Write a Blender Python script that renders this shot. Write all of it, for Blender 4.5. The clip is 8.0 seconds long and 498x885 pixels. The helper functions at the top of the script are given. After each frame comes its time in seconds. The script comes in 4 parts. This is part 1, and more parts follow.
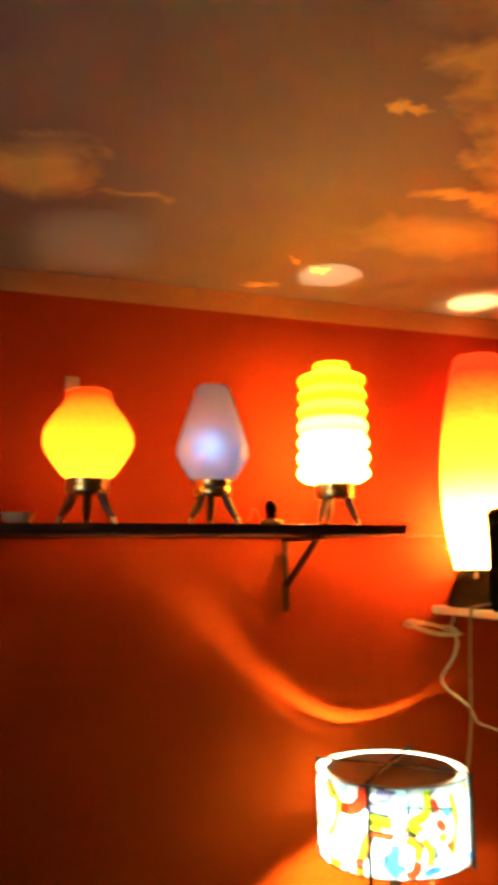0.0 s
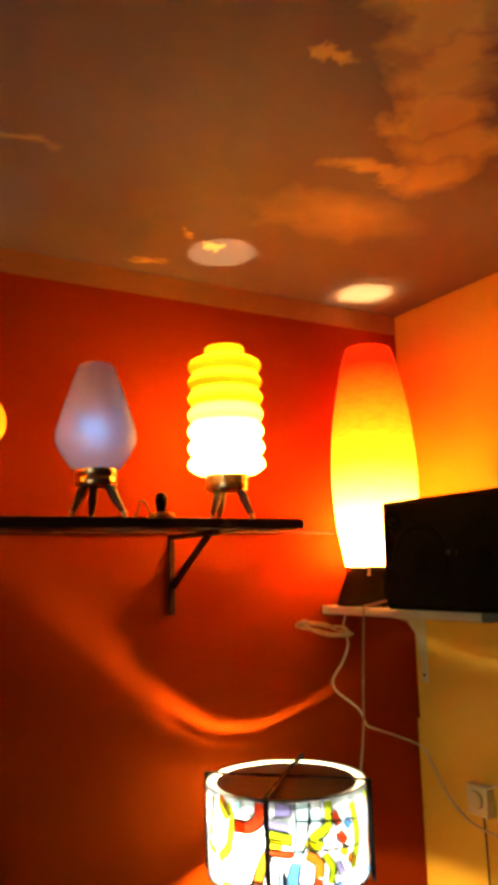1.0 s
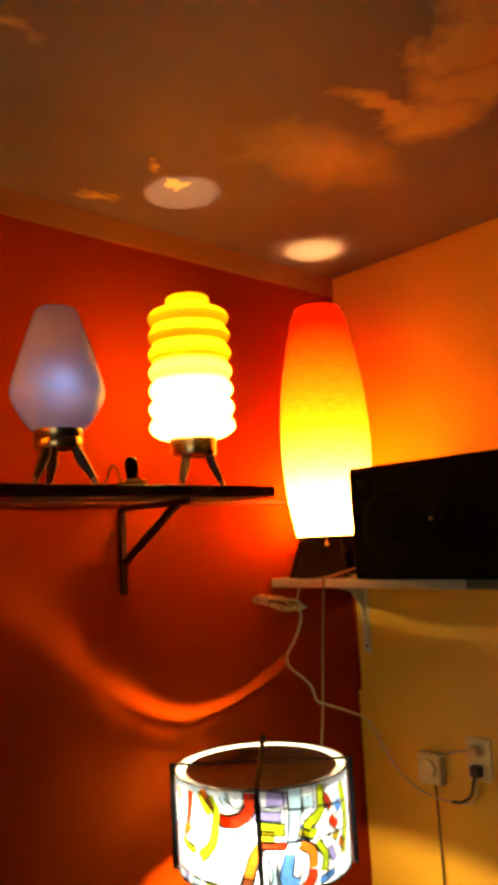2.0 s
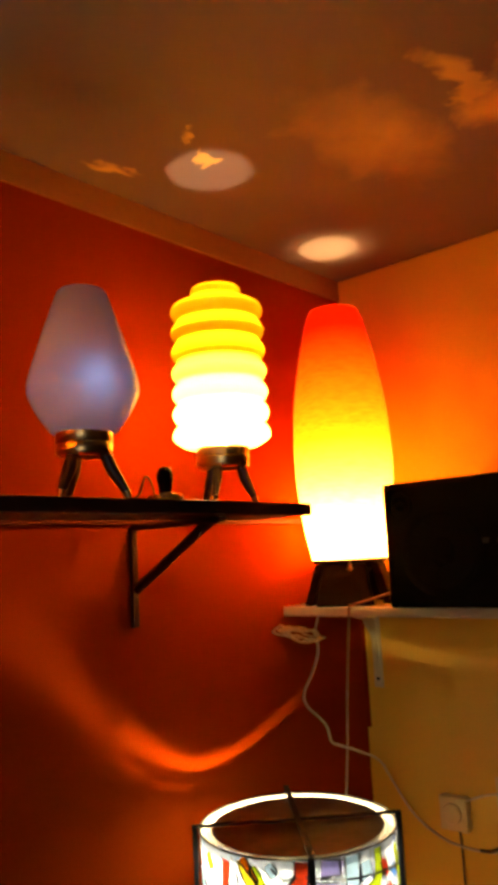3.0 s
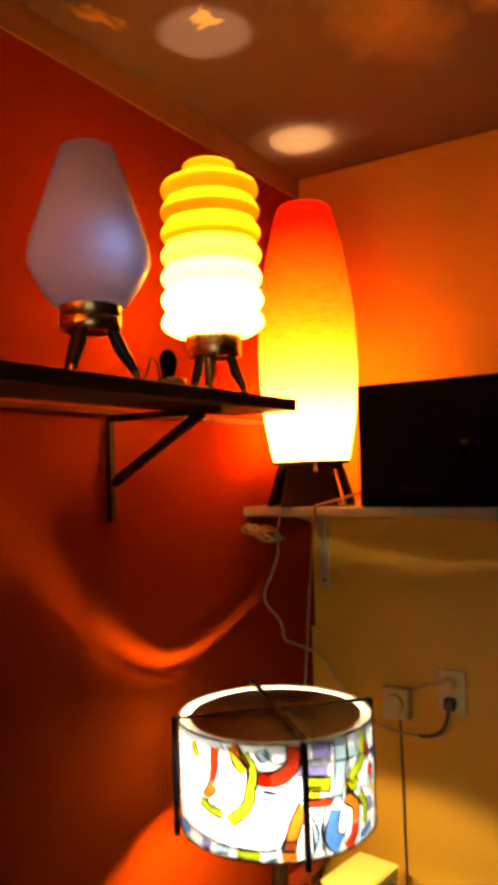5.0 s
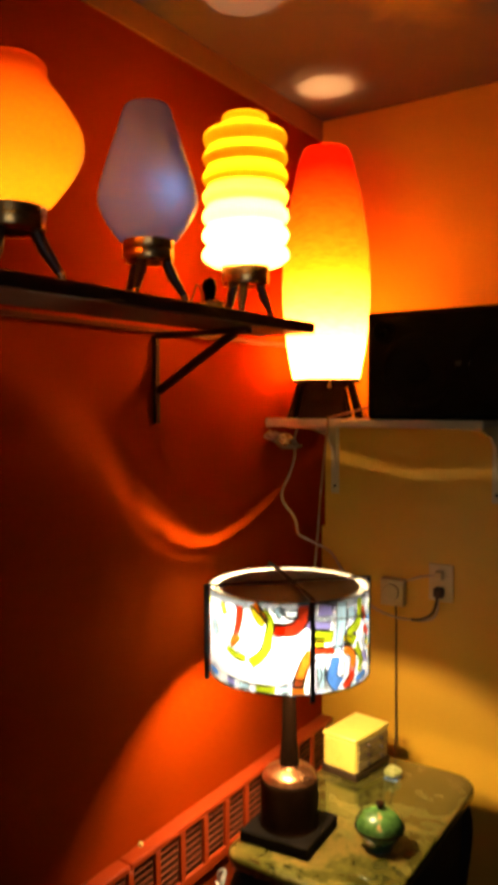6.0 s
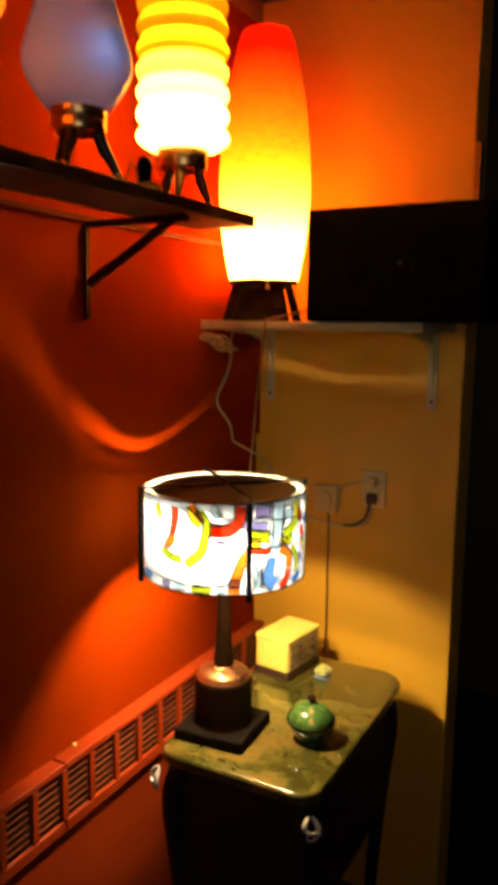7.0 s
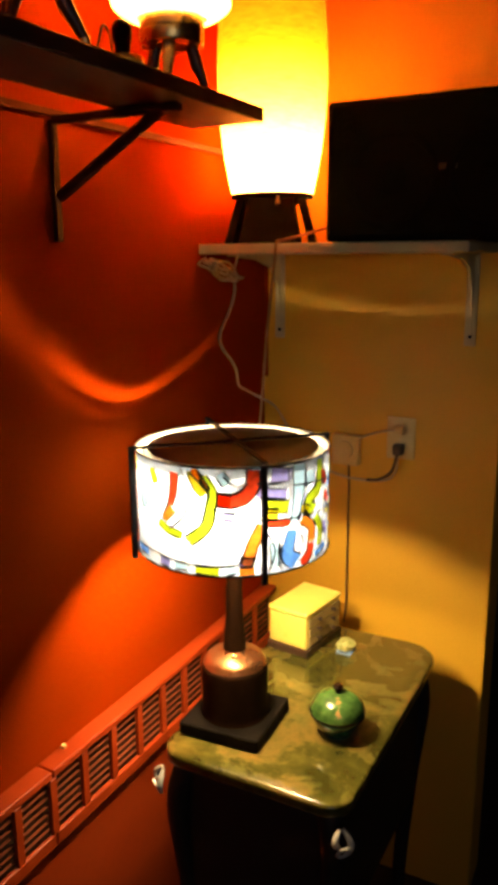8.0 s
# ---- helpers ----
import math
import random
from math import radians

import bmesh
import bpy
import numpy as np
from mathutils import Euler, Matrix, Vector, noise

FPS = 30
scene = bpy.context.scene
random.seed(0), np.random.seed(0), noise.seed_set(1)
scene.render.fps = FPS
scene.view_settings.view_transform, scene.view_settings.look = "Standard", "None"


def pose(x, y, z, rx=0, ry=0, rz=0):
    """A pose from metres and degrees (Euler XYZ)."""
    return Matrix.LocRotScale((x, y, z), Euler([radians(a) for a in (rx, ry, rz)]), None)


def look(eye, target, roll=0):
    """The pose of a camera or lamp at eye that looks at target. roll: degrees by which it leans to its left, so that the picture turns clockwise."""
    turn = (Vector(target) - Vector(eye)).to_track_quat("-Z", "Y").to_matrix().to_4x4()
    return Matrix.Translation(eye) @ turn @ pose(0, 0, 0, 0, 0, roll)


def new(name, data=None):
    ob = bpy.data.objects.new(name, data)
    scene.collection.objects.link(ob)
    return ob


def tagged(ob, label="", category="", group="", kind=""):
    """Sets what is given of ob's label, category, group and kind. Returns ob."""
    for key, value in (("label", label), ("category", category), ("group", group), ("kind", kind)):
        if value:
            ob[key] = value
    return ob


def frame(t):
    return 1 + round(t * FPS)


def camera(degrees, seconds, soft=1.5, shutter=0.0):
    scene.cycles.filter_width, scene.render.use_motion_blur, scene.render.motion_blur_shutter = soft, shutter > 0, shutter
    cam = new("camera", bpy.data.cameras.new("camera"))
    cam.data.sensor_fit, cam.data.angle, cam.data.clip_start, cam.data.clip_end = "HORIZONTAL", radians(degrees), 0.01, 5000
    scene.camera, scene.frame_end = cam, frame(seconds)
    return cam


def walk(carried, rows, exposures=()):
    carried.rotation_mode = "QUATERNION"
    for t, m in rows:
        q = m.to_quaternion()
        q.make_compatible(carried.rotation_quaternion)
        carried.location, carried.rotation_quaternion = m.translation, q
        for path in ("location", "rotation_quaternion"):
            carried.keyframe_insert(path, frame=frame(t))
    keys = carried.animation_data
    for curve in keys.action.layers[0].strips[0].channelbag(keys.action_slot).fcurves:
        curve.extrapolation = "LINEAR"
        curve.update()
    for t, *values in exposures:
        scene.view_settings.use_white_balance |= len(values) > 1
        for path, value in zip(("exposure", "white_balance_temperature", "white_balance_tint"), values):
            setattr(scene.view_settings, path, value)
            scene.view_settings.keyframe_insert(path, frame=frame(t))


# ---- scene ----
cam = camera(35.5, 8.0, soft=5.2, shutter=0.5)
EXPOSURES = [(0.0, 1.28, 5500, -20), (0.5, 1.05, 5800, -8), (1.0, 0.55, 6200, -2), (2.5, -0.15, 6500, 6), (3.5, -0.33, 6500, 6), (4.5, -0.45, 6500, 8), (6.5, -0.5, 6500, 10), (8.0, -0.38, 6500, 10)]
PATH = [
    (0, (-1.48, -1.865, 1.724), (-0.822, 0.0, 2.023), -0.6),
    (0.3, (-1.476, -1.849, 1.715), (-0.677, -0.04, 2.009), -1.0),
    (0.5, (-1.474, -1.81, 1.719), (-0.609, -0.033, 2.027), -2.0),
    (0.6, (-1.466, -1.811, 1.719), (-0.572, -0.049, 2.028), -2.4),
    (1, (-1.491, -1.696, 1.693), (-0.5, 0.01, 2.017), -1.6),
    (1.2, (-1.509, -1.624, 1.694), (-0.453, 0.046, 2.004), -1.5),
    (2.4, (-1.691, -1.282, 1.692), (-0.268, 0.095, 1.975), -3.5),
    (2.5, (-1.696, -1.244, 1.684), (-0.265, 0.12, 1.987), -3.5),
    (3, (-1.664, -1.118, 1.711), (-0.174, 0.185, 2.001), -3.0),
    (3.5, (-1.64, -1.013, 1.711), (-0.129, 0.26, 2.021), -4.8),
    (3.8, (-1.64, -0.935, 1.713), (-0.031, 0.228, 1.963), -5.1),
    (4, (-1.648, -0.899, 1.695), (0.001, 0.21, 1.918), -4.8),
    (4.2, (-1.659, -0.864, 1.677), (0.024, 0.206, 1.829), -3.8),
    (4.4, (-1.671, -0.869, 1.662), (0.033, 0.172, 1.783), -3.6),
    (4.5, (-1.669, -0.867, 1.661), (0.04, 0.165, 1.789), -2.9),
    (4.7, (-1.686, -0.877, 1.684), (0.013, 0.173, 1.791), -2.2),
    (5.8, (-1.934, -1.056, 1.629), (-0.252, 0.026, 1.601), -0.7),
    (6, (-1.963, -1.044, 1.635), (-0.294, 0.054, 1.535), -0.3),
    (6.2, (-1.984, -1.047, 1.613), (-0.31, 0.035, 1.453), 0.5),
    (6.5, (-1.997, -1.059, 1.608), (-0.3, -0.023, 1.394), 0.8),
    (6.7, (-1.981, -1.038, 1.578), (-0.249, -0.056, 1.388), 0.4),
    (7, (-1.937, -1.005, 1.585), (-0.189, -0.079, 1.289), 0.7),
    (7.5, (-1.804, -0.944, 1.57), (-0.072, -0.025, 1.177), -0.4),
    (8, (-1.71, -0.86, 1.567), (0.011, 0.049, 1.108), -0.3),
]
walk(cam, [(t, look(eye, target, roll)) for t, eye, target, roll in PATH], EXPOSURES)

# ---- world and light ----
world = bpy.data.worlds.new("world")
scene.world = world
world.use_nodes = True
wn = world.node_tree.nodes
sky = wn.new("ShaderNodeTexSky")
sky.sky_type, sky.sun_disc = "NISHITA", False
sky.sun_elevation, sky.sun_rotation = radians(4), radians(200)
wn["Background"].inputs["Strength"].default_value = 0.05
world.node_tree.links.new(sky.outputs[0], wn["Background"].inputs[0])

# watts and colour of each bulb, then of the added unseen fill
BULB_RING = (14.0, (1.0, 0.66, 0.28))
BULB_TALL = (80.0, (1.0, 0.58, 0.18))
BULB_ONION = (1.6, (1.0, 0.66, 0.28))
BULB_PALE = (0.032, (0.18, 0.45, 1.0))
BULB_DRUM_DOWN = (30.0, (1.0, 0.70, 0.34))
BULB_DRUM_TOP = (20.0, (1.0, 0.70, 0.34))
BULB_DRUM_LOW = (34.0, (1.0, 0.70, 0.34))
UNSEEN_FILL = (5.5, (0.86, 0.82, 0.92))


def bulb_light(parent, z, spec, radius=0.02):
    data = bpy.data.lights.new("bulb_light", "POINT")
    data.energy, data.color, data.shadow_soft_size = spec[0], spec[1], radius
    ob = new("bulb_light", data)
    ob.parent, ob.location = parent, (0, 0, z)
    return ob


# ---- materials ----
def material(name):
    m = bpy.data.materials.new(name)
    m.use_nodes = True
    nt = m.node_tree
    return m, nt, nt.nodes["Principled BSDF"]


def node(nt, kind, **values):
    n = nt.nodes.new("ShaderNode" + kind)
    for key, v in values.items():
        n.inputs[key.replace("_", " ")].default_value = v
    return n


def ramp(nt, source, stops):
    r = nt.nodes.new("ShaderNodeValToRGB")
    e = r.color_ramp.elements
    while len(e) < len(stops):
        e.new(0.5)
    for k, (p, c) in enumerate(stops):
        e[k].position, e[k].color = p, (*c, 1)
    nt.links.new(source, r.inputs[0])
    return r


def coords(nt, scale=(1, 1, 1)):
    tc = nt.nodes.new("ShaderNodeTexCoord")
    mp = node(nt, "Mapping", Scale=scale)
    nt.links.new(tc.outputs["Object"], mp.inputs[0])
    return mp.outputs[0]


def surface(name, a, b, rough=0.6, metal=0.0, grain=60.0, blotch=4.0, bump=0.15, stretch=(1, 1, 1), c=None, coat=0.0, depth=0.002, spec=0.5):
    """A material that mixes colours a and b at two scales, with relief."""
    m, nt, p = material(name)
    v = coords(nt, stretch)
    big = node(nt, "TexNoise", Scale=blotch, Detail=6.0, Roughness=0.6)
    fine = node(nt, "TexNoise", Scale=grain, Detail=4.0, Roughness=0.6)
    nt.links.new(v, big.inputs["Vector"]), nt.links.new(v, fine.inputs["Vector"])
    mixv = nt.nodes.new("ShaderNodeMath")
    mixv.operation = "MULTIPLY_ADD"
    mixv.inputs[1].default_value = 0.35
    nt.links.new(fine.outputs["Fac"], mixv.inputs[0])
    half = nt.nodes.new("ShaderNodeMath")
    half.operation = "MULTIPLY"
    half.inputs[1].default_value = 0.65
    nt.links.new(big.outputs["Fac"], half.inputs[0])
    nt.links.new(half.outputs[0], mixv.inputs[2])
    stops = [(0.35, a), (0.58, b)] + ([(0.62, c)] if c else [])
    nt.links.new(ramp(nt, mixv.outputs[0], stops).outputs[0], p.inputs["Base Color"])
    rr = nt.nodes.new("ShaderNodeMapRange")
    rr.inputs["To Min"].default_value, rr.inputs["To Max"].default_value = max(rough - 0.1, 0.02), min(rough + 0.1, 1)
    nt.links.new(big.outputs["Fac"], rr.inputs[0])
    nt.links.new(rr.outputs[0], p.inputs["Roughness"])
    p.inputs["Metallic"].default_value = metal
    p.inputs["Coat Weight"].default_value = coat
    p.inputs["Specular IOR Level"].default_value = spec
    if bump:
        bp = node(nt, "Bump", Strength=bump, Distance=depth)
        nt.links.new(fine.outputs["Fac"], bp.inputs["Height"])
        nt.links.new(bp.outputs[0], p.inputs["Normal"])
    return m


def lampshade(name, colour, through_colour, clear=0.2, gloss=0.05, grain=(0, 0, 0), spread=0.0, rough=0.25, back=0.1, foot=None, rise=(0.1, 0.6), middle=None):
    """Thin translucent shade: light diffuses through it, and a share passes straight.
    foot: a paler tone at its foot, the bulb's glow painted in, deepening over the heights of rise."""
    m, nt, p = material(name)
    nt.nodes.remove(p)
    out = nt.nodes["Material Output"]
    tl = node(nt, "BsdfTranslucent")
    df = node(nt, "BsdfDiffuse")
    tp = node(nt, "BsdfTransparent")
    gl = node(nt, "BsdfGlossy", Roughness=rough)
    tp.inputs[0].default_value = (*through_colour, 1)
    if spread:
        v = coords(nt, grain)
        n = node(nt, "TexNoise", Scale=1.0, Detail=5.0, Roughness=0.65)
        nt.links.new(v, n.inputs["Vector"])
        r = ramp(nt, n.outputs["Fac"], [(0.3, tuple(x * (1 - spread) for x in colour)), (0.62, colour)])
        nt.links.new(r.outputs[0], tl.inputs[0]), nt.links.new(r.outputs[0], df.inputs[0])
        bp = node(nt, "Bump", Strength=0.25, Distance=0.002)
        nt.links.new(n.outputs["Fac"], bp.inputs["Height"])
        nt.links.new(bp.outputs[0], df.inputs["Normal"]), nt.links.new(bp.outputs[0], gl.inputs["Normal"])
    else:
        tl.inputs[0].default_value = df.inputs[0].default_value = (*colour, 1)
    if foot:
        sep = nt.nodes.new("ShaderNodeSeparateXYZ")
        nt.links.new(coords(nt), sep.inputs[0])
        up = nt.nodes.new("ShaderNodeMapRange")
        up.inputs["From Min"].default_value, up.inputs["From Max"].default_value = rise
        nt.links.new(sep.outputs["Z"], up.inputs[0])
        glow_tone = ramp(nt, up.outputs[0], [(0.0, foot)] + ([(0.20, foot), (0.48, middle)] if middle else []) + [(1.0, colour)])
        last = glow_tone.outputs[0]
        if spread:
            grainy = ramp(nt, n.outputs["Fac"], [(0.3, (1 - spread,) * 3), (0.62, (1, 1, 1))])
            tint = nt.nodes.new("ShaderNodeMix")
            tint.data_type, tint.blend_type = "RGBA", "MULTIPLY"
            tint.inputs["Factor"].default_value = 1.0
            nt.links.new(glow_tone.outputs[0], tint.inputs["A"]), nt.links.new(grainy.outputs[0], tint.inputs["B"])
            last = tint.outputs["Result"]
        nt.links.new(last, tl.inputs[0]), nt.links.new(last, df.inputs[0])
    a, b, c = (node(nt, "MixShader", Fac=f) for f in (back, clear, gloss))
    nt.links.new(tl.outputs[0], a.inputs[1]), nt.links.new(df.outputs[0], a.inputs[2])
    nt.links.new(a.outputs[0], b.inputs[1]), nt.links.new(tp.outputs[0], b.inputs[2])
    rim = node(nt, "Fresnel", IOR=1.0 + 6 * gloss)
    nt.links.new(rim.outputs[0], c.inputs["Fac"])
    nt.links.new(b.outputs[0], c.inputs[1]), nt.links.new(gl.outputs[0], c.inputs[2])
    nt.links.new(c.outputs[0], out.inputs[0])
    return m


RED = surface("red_wall_paint", (0.225, 0.0215, 0.0006), (0.27, 0.0265, 0.0008), rough=0.8, grain=220, blotch=1.6, bump=0.12, spec=0.0)
CREAM = surface("cream_wall_paint", (0.76, 0.42, 0.024), (0.84, 0.475, 0.032), rough=0.6, grain=180, blotch=1.8, bump=0.12)
# Kept dark so the passage looks unlit and unseen walls bounce little light.
DARK_WALL = surface("dark_brown_wall_paint", (0.08, 0.055, 0.022), (0.11, 0.075, 0.030), rough=0.7, grain=120, blotch=2)
COVE = surface("cove_paint", (0.32, 0.125, 0.022), (0.38, 0.155, 0.030), rough=0.7, grain=90, blotch=5)
SHELF_WOOD = surface("dark_shelf_wood", (0.020, 0.008, 0.006), (0.042, 0.016, 0.011), rough=0.5, spec=0.25, grain=40, blotch=6, stretch=(0.5, 8, 8), bump=0.2)
RAIL_PAINT = surface("dark_red_batten_paint", (0.05, 0.006, 0.001), (0.075, 0.009, 0.002), rough=0.7, spec=0.1, grain=80, blotch=6, stretch=(0.5, 8, 8))
BRACKET = surface("dark_bracket_iron", (0.028, 0.008, 0.005), (0.045, 0.013, 0.008), rough=0.6, grain=90, spec=0.12)
WHITE_BOARD = surface("white_shelf_paint", (0.62, 0.51, 0.25), (0.72, 0.60, 0.32), rough=0.45, grain=60, blotch=8)
WHITE_METAL = surface("white_bracket_metal", (0.58, 0.48, 0.24), (0.68, 0.57, 0.30), rough=0.4, grain=70, blotch=8)
BRASS = surface("polished_brass", (0.78, 0.52, 0.18), (0.90, 0.64, 0.24), rough=0.28, metal=1.0, grain=90, blotch=10, bump=0.04)
LEG_WOOD = surface("dark_leg_wood", (0.03, 0.014, 0.008), (0.07, 0.03, 0.015), rough=0.4, grain=60, blotch=10, stretch=(6, 6, 1))
# Nearly black: the shade under the tall lamp is put into the colour.
TEAK = surface("shaded_teak", (0.004, 0.0018, 0.001), (0.009, 0.0035, 0.002), rough=0.6, spec=0.02, grain=50, blotch=8, stretch=(6, 6, 1))
BLACK = surface("black_vinyl", (0.0015, 0.0015, 0.0013), (0.003, 0.0028, 0.0023), rough=0.8, grain=300, blotch=8, bump=0.2, spec=0.008)
BLACK_CONE = surface("black_cone_paper", (0.0018, 0.0017, 0.0015), (0.0035, 0.003, 0.0026), rough=0.9, grain=120, spec=0.01)
BLACK_IRON = surface("black_iron", (0.005, 0.0045, 0.004), (0.010, 0.009, 0.008), rough=0.7, metal=0.0, grain=150, spec=0.2)
GREY_BADGE = surface("grey_badge_metal", (0.02, 0.02, 0.018), (0.035, 0.035, 0.03), rough=0.5, metal=0.5)
COPPER = surface("aged_copper", (0.30, 0.12, 0.05), (0.45, 0.20, 0.08), rough=0.3, metal=0.9, grain=80, blotch=9)
DARK_BRONZE = surface("dark_bronze", (0.005, 0.0022, 0.001), (0.011, 0.0045, 0.002), rough=0.5, grain=80, blotch=9, spec=0.03)
PLINTH = surface("black_plinth_stone", (0.003, 0.0025, 0.002), (0.007, 0.0055, 0.0045), rough=0.6, grain=70, blotch=12, spec=0.02)
HEATER = surface("red_heater_enamel", (0.31, 0.034, 0.004), (0.37, 0.044, 0.006), rough=0.4, grain=120, blotch=5, bump=0.05)
# Back plate and slats are darker than the hood.
HEATER_DARK = surface("dark_heater_back", (0.02, 0.012, 0.008), (0.04, 0.02, 0.012), rough=0.6, metal=0.3)
HEATER_SLAT = surface("dark_heater_slat", (0.16, 0.03, 0.012), (0.24, 0.06, 0.025), rough=0.5, metal=0.3)
RADIO_CREAM = surface("cream_bakelite", (0.80, 0.67, 0.13), (0.88, 0.74, 0.17), rough=0.3, grain=80, blotch=7, bump=0.05)
RADIO_DARK = surface("dark_bakelite", (0.03, 0.016, 0.01), (0.05, 0.028, 0.016), rough=0.4)
RADIO_FRONT = surface("ochre_radio_front", (0.30, 0.22, 0.08), (0.40, 0.30, 0.12), rough=0.5)
IVORY = surface("ivory_plastic", (0.66, 0.50, 0.17), (0.74, 0.57, 0.22), rough=0.35, grain=60)
CORD_PALE = surface("pale_vinyl_cord", (0.60, 0.47, 0.24), (0.70, 0.56, 0.30), rough=0.35, grain=100)
# One cord in two tones: gold paints the drum's light on its hanging length.
CORD_LIT = surface("lamplit_cord", (0.30, 0.15, 0.05), (0.40, 0.22, 0.08), rough=0.25, grain=100)
CORD_RED = surface("brown_cord", (0.20, 0.06, 0.03), (0.28, 0.09, 0.04), rough=0.4, grain=100)
CORD_DARK = surface("dark_rubber_cord", (0.05, 0.035, 0.02), (0.09, 0.06, 0.03), rough=0.5, grain=100)
SILVER = surface("tarnished_silver", (0.52, 0.50, 0.48), (0.72, 0.70, 0.68), rough=0.4, metal=0.3, grain=90, blotch=30)
TABLE_DARK = surface("black_table_wood", (0.006, 0.004, 0.003), (0.012, 0.008, 0.006), rough=0.7, grain=60, blotch=8)
FLOOR_WOOD = surface("dark_floor_wood", (0.03, 0.018, 0.010), (0.06, 0.035, 0.018), rough=0.4, grain=40, blotch=4, stretch=(1, 8, 1))
LEAF = surface("dark_leaf", (0.02, 0.04, 0.012), (0.04, 0.07, 0.02), rough=0.45, grain=90, blotch=20)
TERRACOTTA = surface("pale_pot_glaze", (0.55, 0.36, 0.20), (0.65, 0.45, 0.26), rough=0.4)
GREEN_GLAZE = surface("green_cloisonne", (0.025, 0.065, 0.014), (0.065, 0.15, 0.034), rough=0.22, grain=70, blotch=38, bump=0.1, c=(0.36, 0.20, 0.07), coat=0.25)
TEAL_GLAZE = surface("dark_teal_glaze", (0.01, 0.05, 0.03), (0.02, 0.09, 0.05), rough=0.12, grain=60, blotch=25, bump=0.05, coat=0.6)
PAPER_BITS = surface("crumpled_foil_paper", (0.22, 0.26, 0.06), (0.50, 0.50, 0.20), rough=0.3, grain=200, blotch=60, bump=0.5)
FOIL_BLUE = surface("blue_foil", (0.10, 0.2, 0.5), (0.25, 0.4, 0.7), rough=0.3)
DISC_GREY = surface("smoked_diffuser", (0.10, 0.11, 0.105), (0.20, 0.21, 0.20), rough=0.32, metal=0.9, grain=60, blotch=14, bump=0.3)


def onyx():
    """Polished olive stone, clouded, with ochre veins."""
    m, nt, p = material("olive_onyx")
    v = coords(nt)
    cloud = node(nt, "TexNoise", Scale=9.0, Detail=6.0, Roughness=0.6, Distortion=0.3)
    vein = node(nt, "TexNoise", Scale=6.5, Detail=8.0, Roughness=0.7, Distortion=0.35)
    nt.links.new(v, cloud.inputs["Vector"]), nt.links.new(v, vein.inputs["Vector"])
    body = ramp(nt, cloud.outputs["Fac"], [(0.32, (0.028, 0.029, 0.005)), (0.5, (0.055, 0.052, 0.009)), (0.72, (0.14, 0.115, 0.024))])
    line = ramp(nt, vein.outputs["Fac"], [(0.46, (0, 0, 0)), (0.52, (1, 1, 1)), (0.62, (0, 0, 0))])
    tint = ramp(nt, cloud.outputs["Fac"], [(0.4, (0.20, 0.18, 0.045)), (0.62, (0.22, 0.12, 0.03))])
    mix = nt.nodes.new("ShaderNodeMix")
    mix.data_type = "RGBA"
    part_of = nt.nodes.new("ShaderNodeMath")
    part_of.operation = "MULTIPLY"
    nt.links.new(line.outputs[0], part_of.inputs[0]), nt.links.new(cloud.outputs["Fac"], part_of.inputs[1])
    nt.links.new(part_of.outputs[0], mix.inputs["Factor"])
    nt.links.new(body.outputs[0], mix.inputs["A"]), nt.links.new(tint.outputs[0], mix.inputs["B"])
    nt.links.new(mix.outputs["Result"], p.inputs["Base Color"])
    p.inputs["Roughness"].default_value, p.inputs["Coat Weight"].default_value = 0.14, 0.4
    return m


STONE = onyx()

# The foot tones paint the bulb's glow into the shades: pale low, deep above.
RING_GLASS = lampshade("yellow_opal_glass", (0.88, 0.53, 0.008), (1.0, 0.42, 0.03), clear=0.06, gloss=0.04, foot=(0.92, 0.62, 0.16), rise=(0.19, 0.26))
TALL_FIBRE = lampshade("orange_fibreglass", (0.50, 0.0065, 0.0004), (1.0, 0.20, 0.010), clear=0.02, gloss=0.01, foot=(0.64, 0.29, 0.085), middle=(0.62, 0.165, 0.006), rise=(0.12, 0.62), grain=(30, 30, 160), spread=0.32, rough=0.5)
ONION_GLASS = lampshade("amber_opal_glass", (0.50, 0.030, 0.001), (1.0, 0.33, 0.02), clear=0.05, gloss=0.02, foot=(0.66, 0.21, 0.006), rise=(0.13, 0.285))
# For the added band that brightens the drum's inner rim.
RIM_FILL = lampshade("rim_brightener", (0.62, 0.62, 0.62), (0.8, 0.8, 0.8), clear=0.4, gloss=0.01, back=0.5)
PALE_GLASS = lampshade("white_opal_glass", (0.80, 0.77, 0.78), (0.8, 0.76, 0.9), clear=0.04, gloss=0.07, back=0.2)


